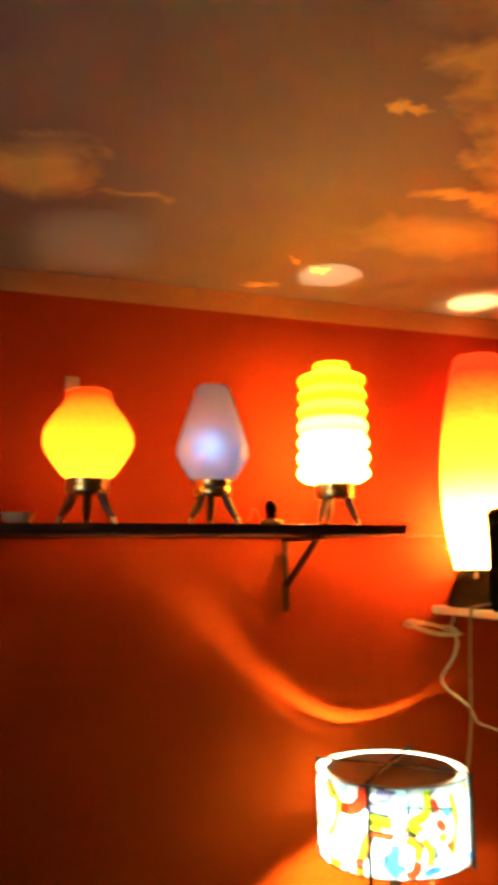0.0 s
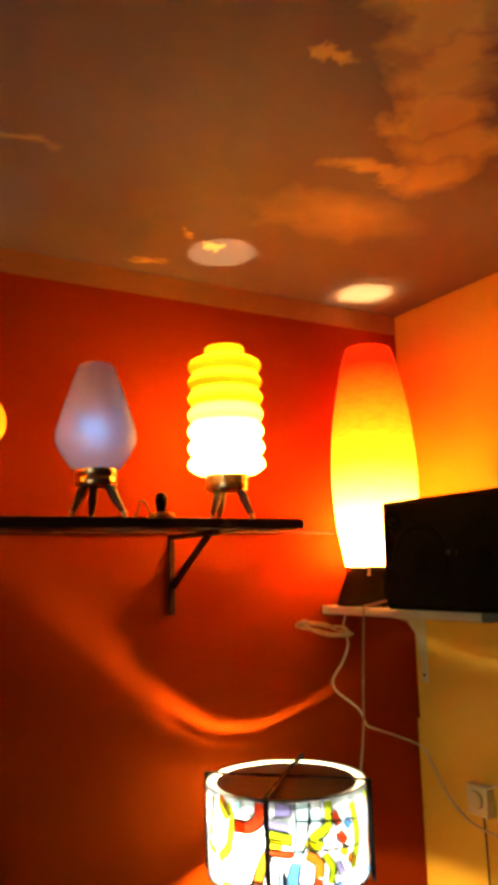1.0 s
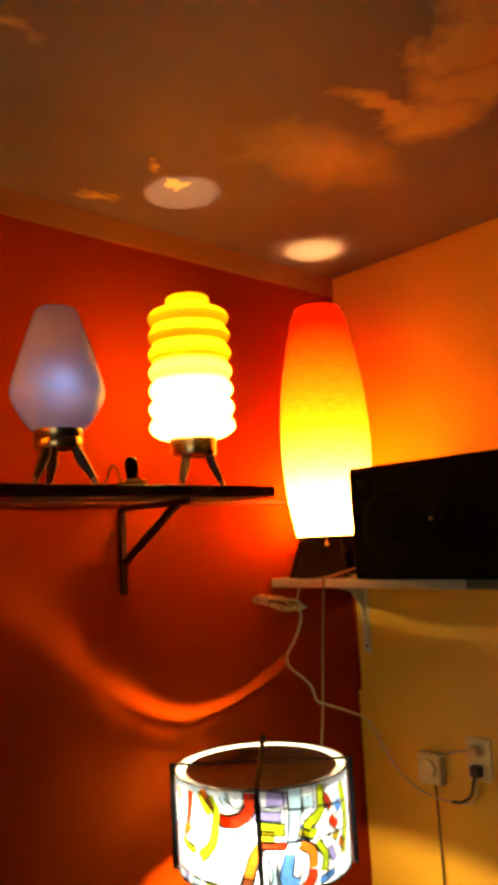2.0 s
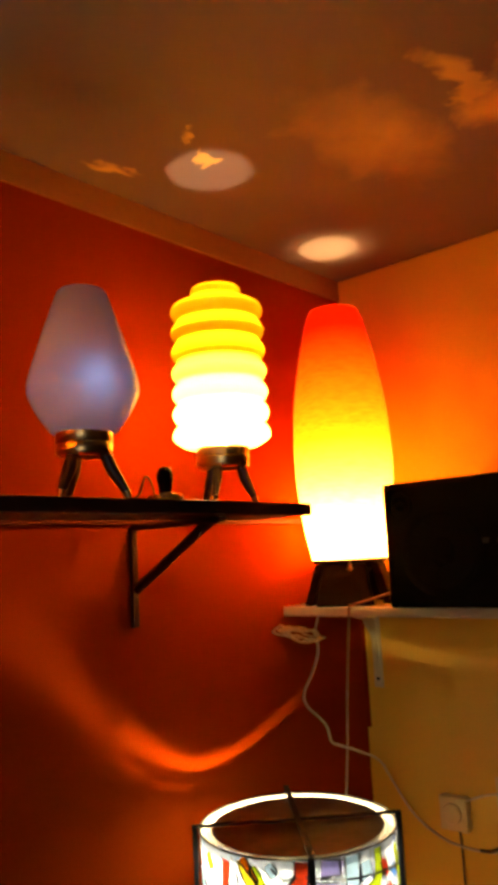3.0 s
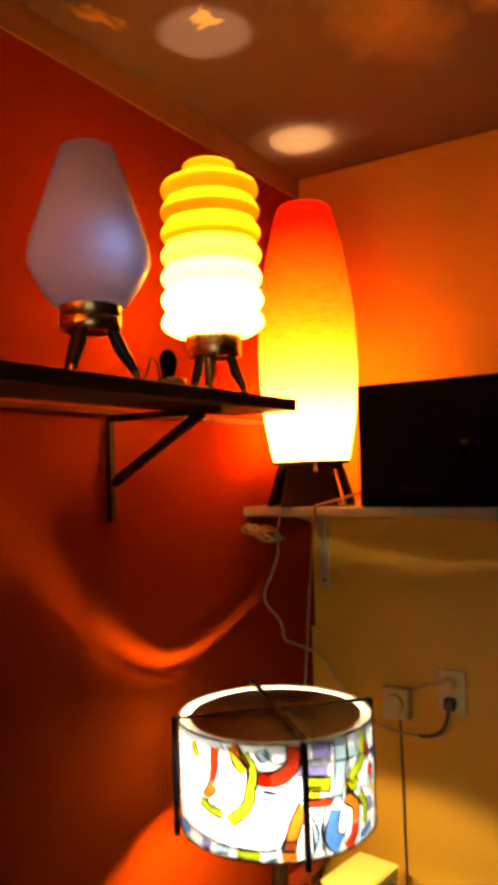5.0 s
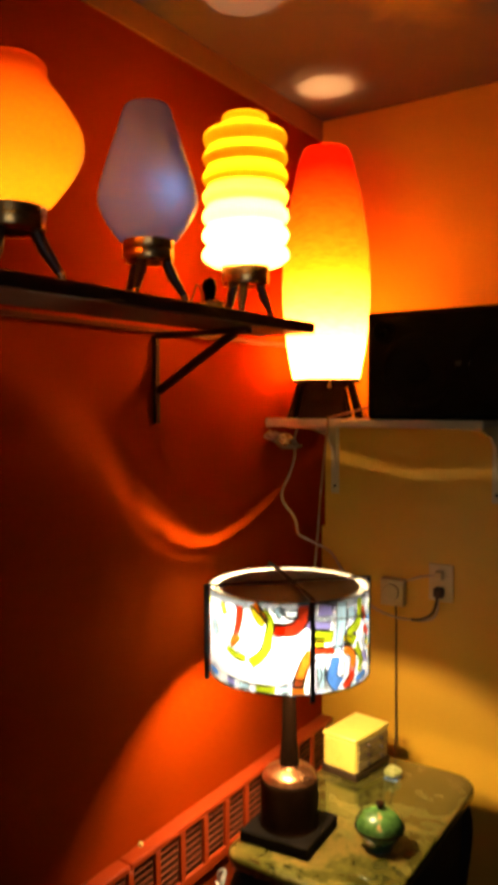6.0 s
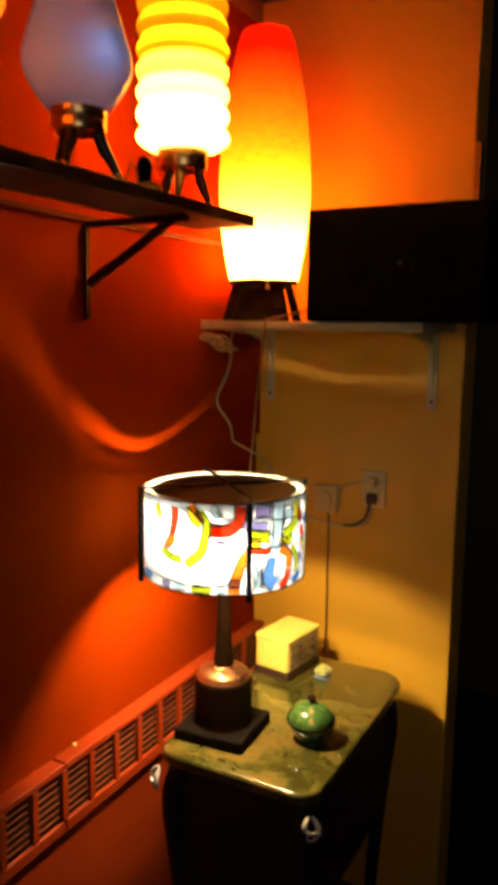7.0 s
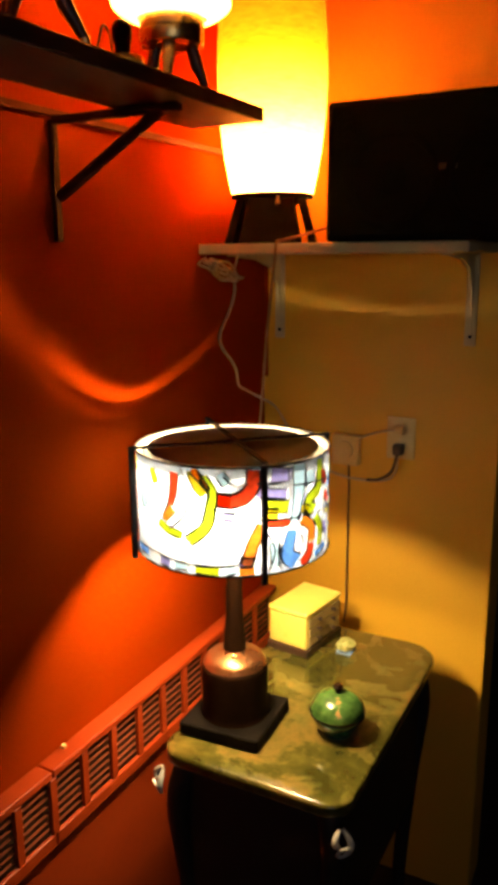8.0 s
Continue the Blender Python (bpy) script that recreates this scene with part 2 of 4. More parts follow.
def ceiling_mural():
    """A dusky mauve sky with cream clouds, brushed onto the ceiling."""
    m, nt, p = material("painted_sky_ceiling")
    tc = nt.nodes.new("ShaderNodeTexCoord")
    warp = node(nt, "TexNoise", Scale=6.0, Detail=4.5, Roughness=0.58, Distortion=0.4)
    nt.links.new(tc.outputs["Object"], warp.inputs["Vector"])
    centre = nt.nodes.new("ShaderNodeVectorMath")
    centre.operation = "MULTIPLY_ADD"
    centre.inputs[1].default_value, centre.inputs[2].default_value = (0.24, 0.24, 0), (-0.12, -0.12, 0)
    nt.links.new(warp.outputs["Color"], centre.inputs[0])
    add = nt.nodes.new("ShaderNodeVectorMath")
    add.operation = "ADD"
    nt.links.new(tc.outputs["Object"], add.inputs[0]), nt.links.new(centre.outputs[0], add.inputs[1])
    total = None
    for x, y, rx, ry, edge in CLOUDS:
        off = nt.nodes.new("ShaderNodeVectorMath")
        off.operation = "MULTIPLY_ADD"
        off.inputs[1].default_value, off.inputs[2].default_value = (1 / rx, 1 / ry, 0), (-x / rx, -y / ry, 0)
        nt.links.new(add.outputs[0], off.inputs[0])
        ln = nt.nodes.new("ShaderNodeVectorMath")
        ln.operation = "LENGTH"
        nt.links.new(off.outputs[0], ln.inputs[0])
        mr = nt.nodes.new("ShaderNodeMapRange")
        mr.inputs["From Min"].default_value, mr.inputs["From Max"].default_value = 1.0, 1.0 - edge
        nt.links.new(ln.outputs["Value"], mr.inputs[0])
        if total is None:
            total = mr.outputs[0]
        else:
            mx = nt.nodes.new("ShaderNodeMath")
            mx.operation = "MAXIMUM"
            nt.links.new(total, mx.inputs[0]), nt.links.new(mr.outputs[0], mx.inputs[1])
            total = mx.outputs[0]
    tone = node(nt, "TexNoise", Scale=3.5, Detail=5.0, Roughness=0.55)
    nt.links.new(tc.outputs["Object"], tone.inputs["Vector"])
    sky_c = ramp(nt, tone.outputs["Fac"], [(0.3, (0.128, 0.092, 0.104)), (0.7, (0.150, 0.108, 0.120))])
    cloud_c = ramp(nt, tone.outputs["Fac"], [(0.3, (0.46, 0.31, 0.09)), (0.65, (0.62, 0.43, 0.15))])
    mix = nt.nodes.new("ShaderNodeMix")
    mix.data_type = "RGBA"
    nt.links.new(total, mix.inputs["Factor"])
    nt.links.new(sky_c.outputs[0], mix.inputs["A"]), nt.links.new(cloud_c.outputs[0], mix.inputs["B"])
    nt.links.new(mix.outputs["Result"], p.inputs["Base Color"])
    p.inputs["Roughness"].default_value = 0.75
    return m


# x, y, half width, half depth, softness of the edge
CLOUDS = [(-0.80, -1.04, 0.115, 0.11, 0.5), (-0.71, -0.94, 0.11, 0.10, 0.5), (-0.63, -0.86, 0.095, 0.085, 0.5), (-0.55, -0.78, 0.10, 0.09, 0.6), (-0.50, -0.69, 0.10, 0.085, 0.7), (-0.60, -0.66, 0.10, 0.035, 0.5), (-0.53, -0.48, 0.23, 0.13, 1.5),
          (-0.88, -0.90, 0.05, 0.016, 0.6), (-0.88, -1.22, 0.15, 0.15, 0.8), (-1.40, -0.51, 0.12, 0.14, 0.6), (-1.75, -0.60, 0.22, 0.2, 0.7), (-1.22, -0.45, 0.07, 0.03, 1.4),
          (-0.815, -0.085, 0.055, 0.022, 0.7), (-0.80, -0.235, 0.022, 0.018, 0.6), (-0.713, -0.223, 0.030, 0.026, 0.3)]


WHITE_FILM = lampshade("white_stained_film", (0.094, 0.128, 0.224), (0.18, 0.21, 0.28), clear=0.04, gloss=0.03, grain=(45, 45, 60), spread=0.25, back=0.12)
PANES = {
    "red": lampshade("red_stained_film", (0.85, 0.055, 0.012), (0.6, 0.03, 0.01), clear=0.0, gloss=0.03, grain=(60, 60, 60), spread=0.45, back=0.15),
    "orange": lampshade("orange_stained_film", (0.92, 0.22, 0.014), (0.7, 0.12, 0.01), clear=0.0, gloss=0.03, grain=(60, 60, 60), spread=0.45, back=0.15),
    "yellow": lampshade("yellow_stained_film", (0.92, 0.66, 0.02), (0.8, 0.5, 0.02), clear=0.0, gloss=0.03, grain=(60, 60, 60), spread=0.35, back=0.15),
    "lime": lampshade("lime_stained_film", (0.56, 0.66, 0.015), (0.4, 0.5, 0.02), clear=0.0, gloss=0.03, grain=(60, 60, 60), spread=0.45, back=0.15),
    "blue": lampshade("blue_stained_film", (0.12, 0.33, 0.88), (0.06, 0.2, 0.6), clear=0.0, gloss=0.03, grain=(60, 60, 60), spread=0.45, back=0.15),
    "sky": lampshade("pale_blue_stained_film", (0.6, 0.84, 0.95), (0.5, 0.7, 0.9), clear=0.0, gloss=0.03, grain=(60, 60, 60), spread=0.2, back=0.15),
    "violet": lampshade("violet_stained_film", (0.4, 0.34, 0.72), (0.3, 0.25, 0.5), clear=0.0, gloss=0.03, grain=(60, 60, 60), spread=0.35, back=0.15),
}
LEAD = surface("black_lead_paint", (0.006, 0.006, 0.012), (0.012, 0.012, 0.02), rough=0.5, grain=200)


# ---- mesh helpers ----
def part(name, bm, mat, parent=None, label="", smooth=False):
    me = bpy.data.meshes.new(name)
    bmesh.ops.recalc_face_normals(bm, faces=bm.faces)
    if smooth:
        for f in bm.faces:
            f.smooth = True
        for e in bm.edges:
            if len(e.link_faces) == 2 and e.calc_face_angle(0) > radians(40):
                e.smooth = False
    bm.to_mesh(me)
    bm.free()
    me.materials.append(mat)
    ob = new(name, me)
    ob.parent = parent
    if label:
        ob["label"] = label
    return ob


def thing(name, at, label, category, group="", turn=0.0):
    ob = new(name)
    ob.empty_display_size = 0.05
    ob.matrix_basis = pose(*at, 0, 0, turn)
    return tagged(ob, label, category, group)


def box(lo, hi, bevel=0.0, bm=None, m=None, segments=2):
    bm = bm or bmesh.new()
    size = [h - l for l, h in zip(lo, hi)]
    mid = [(h + l) / 2 for l, h in zip(lo, hi)]
    made = bmesh.ops.create_cube(bm, size=1, matrix=(m or Matrix()) @ Matrix.Translation(mid) @ Matrix.Diagonal((*size, 1)))["verts"]
    if bevel:
        edges = list({e for v in made for e in v.link_edges})
        bmesh.ops.bevel(bm, geom=edges, offset=bevel, segments=segments, profile=0.5, affect="EDGES")
    return bm


def lathe(profile, n=48, bm=None, m=None):
    """Turns (radius, height) pairs about z."""
    bm, m = bm or bmesh.new(), m or Matrix()
    rings = []
    for r, z in profile:
        if r < 1e-6:
            rings.append([bm.verts.new(m @ Vector((0, 0, z)))])
        else:
            rings.append([bm.verts.new(m @ Vector((r * math.cos(2 * math.pi * k / n), r * math.sin(2 * math.pi * k / n), z))) for k in range(n)])
    for a, b in zip(rings, rings[1:]):
        for k in range(n):
            j = (k + 1) % n
            quad = [a[k % len(a)], a[j % len(a)], b[j % len(b)], b[k % len(b)]]
            quad = list(dict.fromkeys(quad))
            if len(quad) > 2:
                bm.faces.new(quad)
    return bm


def curve_points(keys, steps=8):
    """A smooth line through the key points."""
    keys = [Vector(k) for k in keys]
    ext = [2 * keys[0] - keys[1], *keys, 2 * keys[-1] - keys[-2]]
    pts = []
    for a, b, c, d in zip(ext, ext[1:], ext[2:], ext[3:]):
        for s in range(steps):
            t = s / steps
            pts.append(0.5 * (2 * b + (c - a) * t + (2 * a - 5 * b + 4 * c - d) * t * t + (3 * b - a - 3 * c + d) * t ** 3))
    return pts + [keys[-1]]


def tube(pts, radii, n=8, bm=None, flat=1.0):
    """A round bar along pts, of one radius or one each."""
    bm = bm or bmesh.new()
    pts = [Vector(p) for p in pts]
    radii = radii if isinstance(radii, (list, tuple)) else [radii] * len(pts)
    rings, side = [], None
    for k, p in enumerate(pts):
        d = (pts[min(k + 1, len(pts) - 1)] - pts[max(k - 1, 0)]).normalized()
        if side is None:
            side = d.orthogonal().normalized()
        side = (side - d * side.dot(d)).normalized()
        up = d.cross(side)
        rings.append([bm.verts.new(p + radii[k] * (math.cos(2 * math.pi * j / n) * side + flat * math.sin(2 * math.pi * j / n) * up)) for j in range(n)])
    for a, b in zip(rings, rings[1:]):
        for j in range(n):
            bm.faces.new((a[j], a[(j + 1) % n], b[(j + 1) % n], b[j]))
    bm.faces.new(rings[0][::-1]), bm.faces.new(rings[-1])
    return bm


def slab(outline, z0, z1, bevel=0.0):
    """A flat board with the given outline."""
    bm = bmesh.new()
    f = bm.faces.new([bm.verts.new((x, y, z0)) for x, y in outline])
    up = bmesh.ops.extrude_face_region(bm, geom=[f])["geom"]
    bmesh.ops.translate(bm, vec=(0, 0, z1 - z0), verts=[v for v in up if isinstance(v, bmesh.types.BMVert)])
    if bevel:
        rim = [e for e in bm.edges if abs(e.verts[0].co.z - e.verts[1].co.z) < 1e-6]
        bmesh.ops.bevel(bm, geom=rim, offset=bevel, segments=3, profile=0.5, affect="EDGES")
    return bm


def rounded(x0, y0, x1, y1, radii, n=8):
    """Outline of a rectangle with a corner radius each: (x0,y0), (x1,y0), (x1,y1), (x0,y1)."""
    pts = []
    for (cx, cy, sx, sy, start), r in zip(((x0, y0, 1, 1, 180), (x1, y0, -1, 1, 270), (x1, y1, -1, -1, 0), (x0, y1, 1, -1, 90)), radii):
        for k in range(n + 1):
            a = radians(start + 90 * k / n)
            pts.append((cx + sx * r + r * math.cos(a), cy + sy * r + r * math.sin(a)))
    return pts


def setting(name, bm, mat, label, category):
    return tagged(part(name, bm, mat), label, category, kind="structure")


# ---- the room ----
CEIL, WALL_END, BACK_X, BACK_Y, HALL_X = 2.42, -0.573, -3.0, -3.6, 1.4
setting("floor", box((BACK_X - 0.12, BACK_Y - 0.12, -0.1), (HALL_X + 0.1, 0.12, 0)), FLOOR_WOOD, "dark brown wooden floor in deep shade", "floor")
setting("ceiling", box((BACK_X - 0.12, BACK_Y - 0.12, CEIL), (HALL_X + 0.1, 0.12, CEIL + 0.1)), ceiling_mural(), "ceiling painted with a dusky mauve sky and cream clouds", "ceiling")
setting("wall_north", box((BACK_X, 0, 0), (HALL_X, 0.12, CEIL)), RED, "deep red painted wall behind the lamp shelf", "wall")
setting("wall_east", box((0, WALL_END, 0), (0.12, 0, CEIL), 0.004), CREAM, "cream painted wall end glowing orange in lamplight", "wall")
setting("wall_east_far", box((0, BACK_Y, 0), (0.12, -1.75, CEIL)), DARK_WALL, "dark brown painted wall beyond the open passage", "wall")
setting("wall_south", box((BACK_X, BACK_Y - 0.12, 0), (HALL_X, BACK_Y, CEIL)), DARK_WALL, "plain unseen wall closing the room, dark to cut bounced light", "wall")
setting("wall_hall", box((HALL_X, BACK_Y, 0), (HALL_X + 0.1, 0, CEIL)), DARK_WALL, "dark brown wall of the unlit passage", "wall")
# Unseen wall; its opening is added to let the fill light in.
bm = box((BACK_X - 0.12, BACK_Y, 0), (BACK_X, 0, 1.2))
box((BACK_X - 0.12, BACK_Y, 2.25), (BACK_X, 0, CEIL), bm=bm)
box((BACK_X - 0.12, BACK_Y, 1.2), (BACK_X, -2.6, 2.25), bm=bm)
box((BACK_X - 0.12, -1.2, 1.2), (BACK_X, 0, 2.25), bm=bm)
setting("wall_west", bm, DARK_WALL, "plain dark unseen wall with an opening added for the fill light", "wall")
setting("trim", box((BACK_X, -0.006, 2.364), (-0.0005, -0.0005, CEIL - 0.0005), 0.0015), COVE, "narrow strip of ceiling paint along the red wall", "trim")
setting("trim_corner", box((-0.0025, -0.013, 1.285), (-0.0004, -0.0015, 1.5765), 0.0005), RED, "ragged strip of red paint overlapping the cream wall", "trim")

# Unseen area lamp added to lift the ceiling and cool the left side.
fill_data = bpy.data.lights.new("fill_light", "AREA")
fill_data.shape, fill_data.size, fill_data.size_y = "RECTANGLE", 1.4, 1.0
fill_data.energy, fill_data.color = UNSEEN_FILL
fill_light = new("fill_light", fill_data)
fill_light.matrix_basis = look((BACK_X - 0.05, -1.9, 1.725), (-2.0, -1.9, 2.3))


# ---- the lamp shelf on the red wall ----
SHELF_TOP = 1.802


def lamp_shelf():
    t = thing("wall_shelf", (-1.4, 0, SHELF_TOP - 0.022), "long dark-stained wooden shelf on the red wall", "shelf")
    part("board", box((-1.1, -0.263, 0), (0.877, -0.125, 0.022), 0.002), SHELF_WOOD, t)
    part("rail", box((-1.1, -0.007, 0.000), (1.398, -0.001, 0.011), 0.001), RAIL_PAINT, t, "thin dark red batten along the wall")
    b = part("bracket", box((0.664, -0.009, -0.185), (0.679, -0.001, -0.005), 0.0015), BRACKET, t, "dark iron shelf bracket with a diagonal strut")
    part("strut", tube([(0.6715, -0.012, -0.118), (0.6715, -0.205, -0.006)], 0.0085, 6), BRACKET, b)
    part("arm", box((0.6625, -0.235, -0.011), (0.6805, -0.0095, -0.0005), 0.002), BRACKET, b)


lamp_shelf()


def tripod(t, collar_r, collar_h, leg_top, foot_r, turn, leg_h=0.067):
    """Brass collar on three tapered dark legs; the base of t is the shelf top."""
    c = part("collar", lathe([(collar_r * 0.55, leg_h - 0.004), (collar_r * 0.96, leg_h - 0.002), (collar_r, leg_h + 0.002), (collar_r, leg_h + collar_h * 0.45), (collar_r * 0.97, leg_h + collar_h * 0.5),
                              (collar_r, leg_h + collar_h * 0.55), (collar_r, leg_h + collar_h), (collar_r * 0.8, leg_h + collar_h + 0.002), (collar_r * 0.3, leg_h + collar_h + 0.002), (0, leg_h + collar_h)]), BRASS, t, "polished brass collar", smooth=True)
    part("set_screw", lathe([(0, 0.006), (0.003, 0.006), (0.004, 0.003), (0.0025, 0), (0.0025, -0.004)], 12, m=pose(collar_r * math.cos(radians(turn + 60)), collar_r * math.sin(radians(turn + 60)), leg_h + collar_h * 0.55) @ Matrix.Rotation(radians(turn + 60), 4, "Z") @ Matrix.Rotation(radians(90), 4, "Y")), BRASS, c, smooth=True)
    for k in range(3):
        a = radians(turn + 120 * k)
        d = Vector((math.cos(a), math.sin(a), 0))
        leg = part("leg", tube([d * leg_top + Vector((0, 0, leg_h + 0.002)), d * (leg_top + (foot_r - leg_top) * 0.35) + Vector((0, 0, leg_h * 0.66)), d * foot_r + Vector((0, 0, 0.012))], [0.0085, 0.0095, 0.0055], 10), LEG_WOOD, t, smooth=True)
        part("ferrule", tube([d * foot_r + Vector((0, 0, 0.012)), d * (foot_r + 0.004) + Vector((0, 0, 0.0004))], [0.0060, 0.0042], 10), BRASS, leg, "small brass ferrule", smooth=True)
    part("socket", lathe([(0.016, leg_h + collar_h), (0.016, leg_h + collar_h + 0.022), (0.012, leg_h + collar_h + 0.026), (0, leg_h + collar_h + 0.026)], 20), IVORY, t, smooth=True)


def smooth_profile(keys, steps=6):
    return [(max(p.x, 0.0), p.z) for p in curve_points([(r, 0, z) for r, z in keys], steps)]


def ring_lamp():
    t = thing("ring_lamp", (-0.676, -0.192, SHELF_TOP), "lit yellow ribbed glass table lamp on brass tripod legs", "lamp", "lamps on the shelf")
    tripod(t, 0.046, 0.032, 0.03, 0.052, -36)
    keys = [(0.050, 0.099), (0.066, 0.102)]
    for k in range(7):
        z = 0.123 + 0.0372 * k
        r = 0.0865 - 0.0006 * k
        keys += [(r - 0.003, z - 0.009), (r, z), (r - 0.003, z + 0.009)]
        keys += [(r - 0.0095, z + 0.0186)] if k < 6 else []
    keys += [(0.070, 0.361), (0.050, 0.371), (0.046, 0.375), (0.0455, 0.386), (0.043, 0.390), (0.040, 0.390)]
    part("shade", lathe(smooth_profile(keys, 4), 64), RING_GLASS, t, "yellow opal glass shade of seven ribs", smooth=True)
    bulb_light(t, 0.15, BULB_RING, 0.010)


def pale_lamp():
    t = thing("pale_lamp", (-0.981, -0.204, SHELF_TOP), "unlit-looking pale lavender glass table lamp on brass tripod legs", "lamp", "lamps on the shelf")
    tripod(t, 0.041, 0.031, 0.028, 0.058, -40)
    keys = [(0.042, 0.098), (0.050, 0.102), (0.068, 0.128), (0.079, 0.150), (0.081, 0.163), (0.079, 0.180), (0.067, 0.220), (0.052, 0.265), (0.039, 0.303), (0.035, 0.311), (0.030, 0.314), (0.027, 0.313)]
    part("shade", lathe(smooth_profile(keys), 64), PALE_GLASS, t, "white opal glass shade, tapered like a bud", smooth=True)
    bulb_light(t, 0.155, BULB_PALE, 0.010).location = (-0.021, -0.053, 0.166)


def onion_lamp():
    t = thing("onion_lamp", (-1.257, -0.202, SHELF_TOP), "lit amber onion-shaped glass table lamp on brass tripod legs", "lamp", "lamps on the shelf")
    tripod(t, 0.045, 0.028, 0.03, 0.062, -38)
    keys = [(0.046, 0.095), (0.056, 0.103), (0.078, 0.132), (0.094, 0.160), (0.097, 0.180), (0.093, 0.200), (0.076, 0.230), (0.058, 0.254), (0.051, 0.268), (0.050, 0.280), (0.047, 0.285), (0.043, 0.285)]
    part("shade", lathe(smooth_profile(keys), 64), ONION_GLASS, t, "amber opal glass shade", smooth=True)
    bulb_light(t, 0.155, BULB_ONION)


ring_lamp(), pale_lamp(), onion_lamp()


def loose_bulb():
    t = thing("spare_bulb", (-0.852, -0.232, SHELF_TOP), "small dark glass bulb standing in a brass dish", "bulb")
    part("dish", lathe([(0, 0.0005), (0.024, 0.0005), (0.027, 0.004), (0.026, 0.009), (0.014, 0.012), (0, 0.012)], 28), BRASS, t, "small brass dish", smooth=True)
    part("bulb", lathe([(0.009, 0.012), (0.010, 0.022), (0.0125, 0.032), (0.0125, 0.042), (0.009, 0.050), (0.004, 0.053), (0, 0.0535)], 24), DARK_BRONZE, t, smooth=True)
    part("wire", tube(curve_points([(-0.024, -0.004, 0.003), (-0.036, -0.008, 0.028), (-0.046, -0.006, 0.034), (-0.052, -0.002, 0.012), (-0.06, 0.002, 0.002)]), 0.0014, 6), CORD_DARK, t, smooth=True)


loose_bulb()


def potted_plant():
    t = thing("potted_plant", (-1.53, -0.16, SHELF_TOP), "dark spiky leaves in a small pale pot", "plant")
    part("pot", lathe([(0, 0.0005), (0.03, 0.0005), (0.036, 0.01), (0.042, 0.05), (0.045, 0.056), (0.040, 0.056), (0.036, 0.046), (0, 0.046)], 28), TERRACOTTA, t, smooth=True)
    rng = random.Random(4)
    for k in range(16):
        a, ln, lean = rng.uniform(0, 6.28), rng.uniform(0.06, 0.10), rng.uniform(0.25, 0.9)
        d = Vector((math.cos(a), math.sin(a), 0))
        pts = [d * 0.008 + Vector((0, 0, 0.046)), d * (0.012 + ln * lean * 0.5) + Vector((0, 0, 0.05 + ln * 0.6)), d * (0.015 + ln * lean) + Vector((0, 0, 0.05 + ln * (1 - 0.35 * lean)))]
        part("leaf", tube(curve_points(pts, 3), [0.002, 0.005, 0.006, 0.006, 0.005, 0.003, 0.0008], 6, flat=0.3), LEAF, t, smooth=True)


potted_plant()


def small_dish():
    t = thing("small_dish", (-1.395, -0.17, SHELF_TOP), "low pale ceramic dish beside the amber lamp", "dish")
    part("bowl", lathe([(0, 0.0005), (0.022, 0.0005), (0.030, 0.01), (0.034, 0.024), (0.031, 0.024), (0.026, 0.012), (0, 0.006)], 28), TERRACOTTA, t, smooth=True)


small_dish()


def wall_plaque():
    t = thing("wall_plaque", (-1.272, -0.001, 2.145), "small square pale plaque on the red wall", "plaque")
    part("plate", box((-0.016, -0.012, -0.018), (0.016, 0, 0.018), 0.003), RADIO_FRONT, t)
    part("hook", tube([(0, -0.010, -0.016), (0, -0.022, -0.022), (0, -0.024, -0.012)], 0.002, 6), BRASS, t, smooth=True)


wall_plaque()

# ---- the white corner shelf ----
CORNER_TOP = 1.597


def corner_shelf():
    t = thing("corner_shelf", (0, 0, CORNER_TOP - 0.02), "white painted shelf board on the cream wall", "shelf")
    part("board", box((-0.300, -0.549, 0), (-0.001, -0.001, 0.02), 0.002), WHITE_BOARD, t)
    for y in (-0.045, -0.497):
        b = part("bracket", box((-0.005, y - 0.012, -0.195), (-0.001, y + 0.012, -0.001), 0.001), WHITE_METAL, t, "white pressed metal shelf bracket")
        part("arm", box((-0.24, y - 0.012, -0.005), (-0.005, y + 0.012, -0.0005), 0.001), WHITE_METAL, b)
        bm = bmesh.new()
        keys = [(-0.005, -0.185), (-0.010, -0.13), (-0.022, -0.07), (-0.055, -0.030), (-0.13, -0.012), (-0.23, -0.005), (-0.005, -0.005)]
        f = bm.faces.new([bm.verts.new((x, y - 0.003, z)) for x, z in keys])
        up = bmesh.ops.extrude_face_region(bm, geom=[f])["geom"]
        bmesh.ops.translate(bm, vec=(0, 0.006, 0), verts=[v for v in up if isinstance(v, bmesh.types.BMVert)])
        part("gusset", bm, WHITE_METAL, b)
        part("screw", lathe([(0, 0.0025), (0.004, 0.002), (0.0045, 0)], 12, m=pose(-0.005, y, -0.175, 0, -90, 0)), GREY_BADGE, b, smooth=True)


corner_shelf()


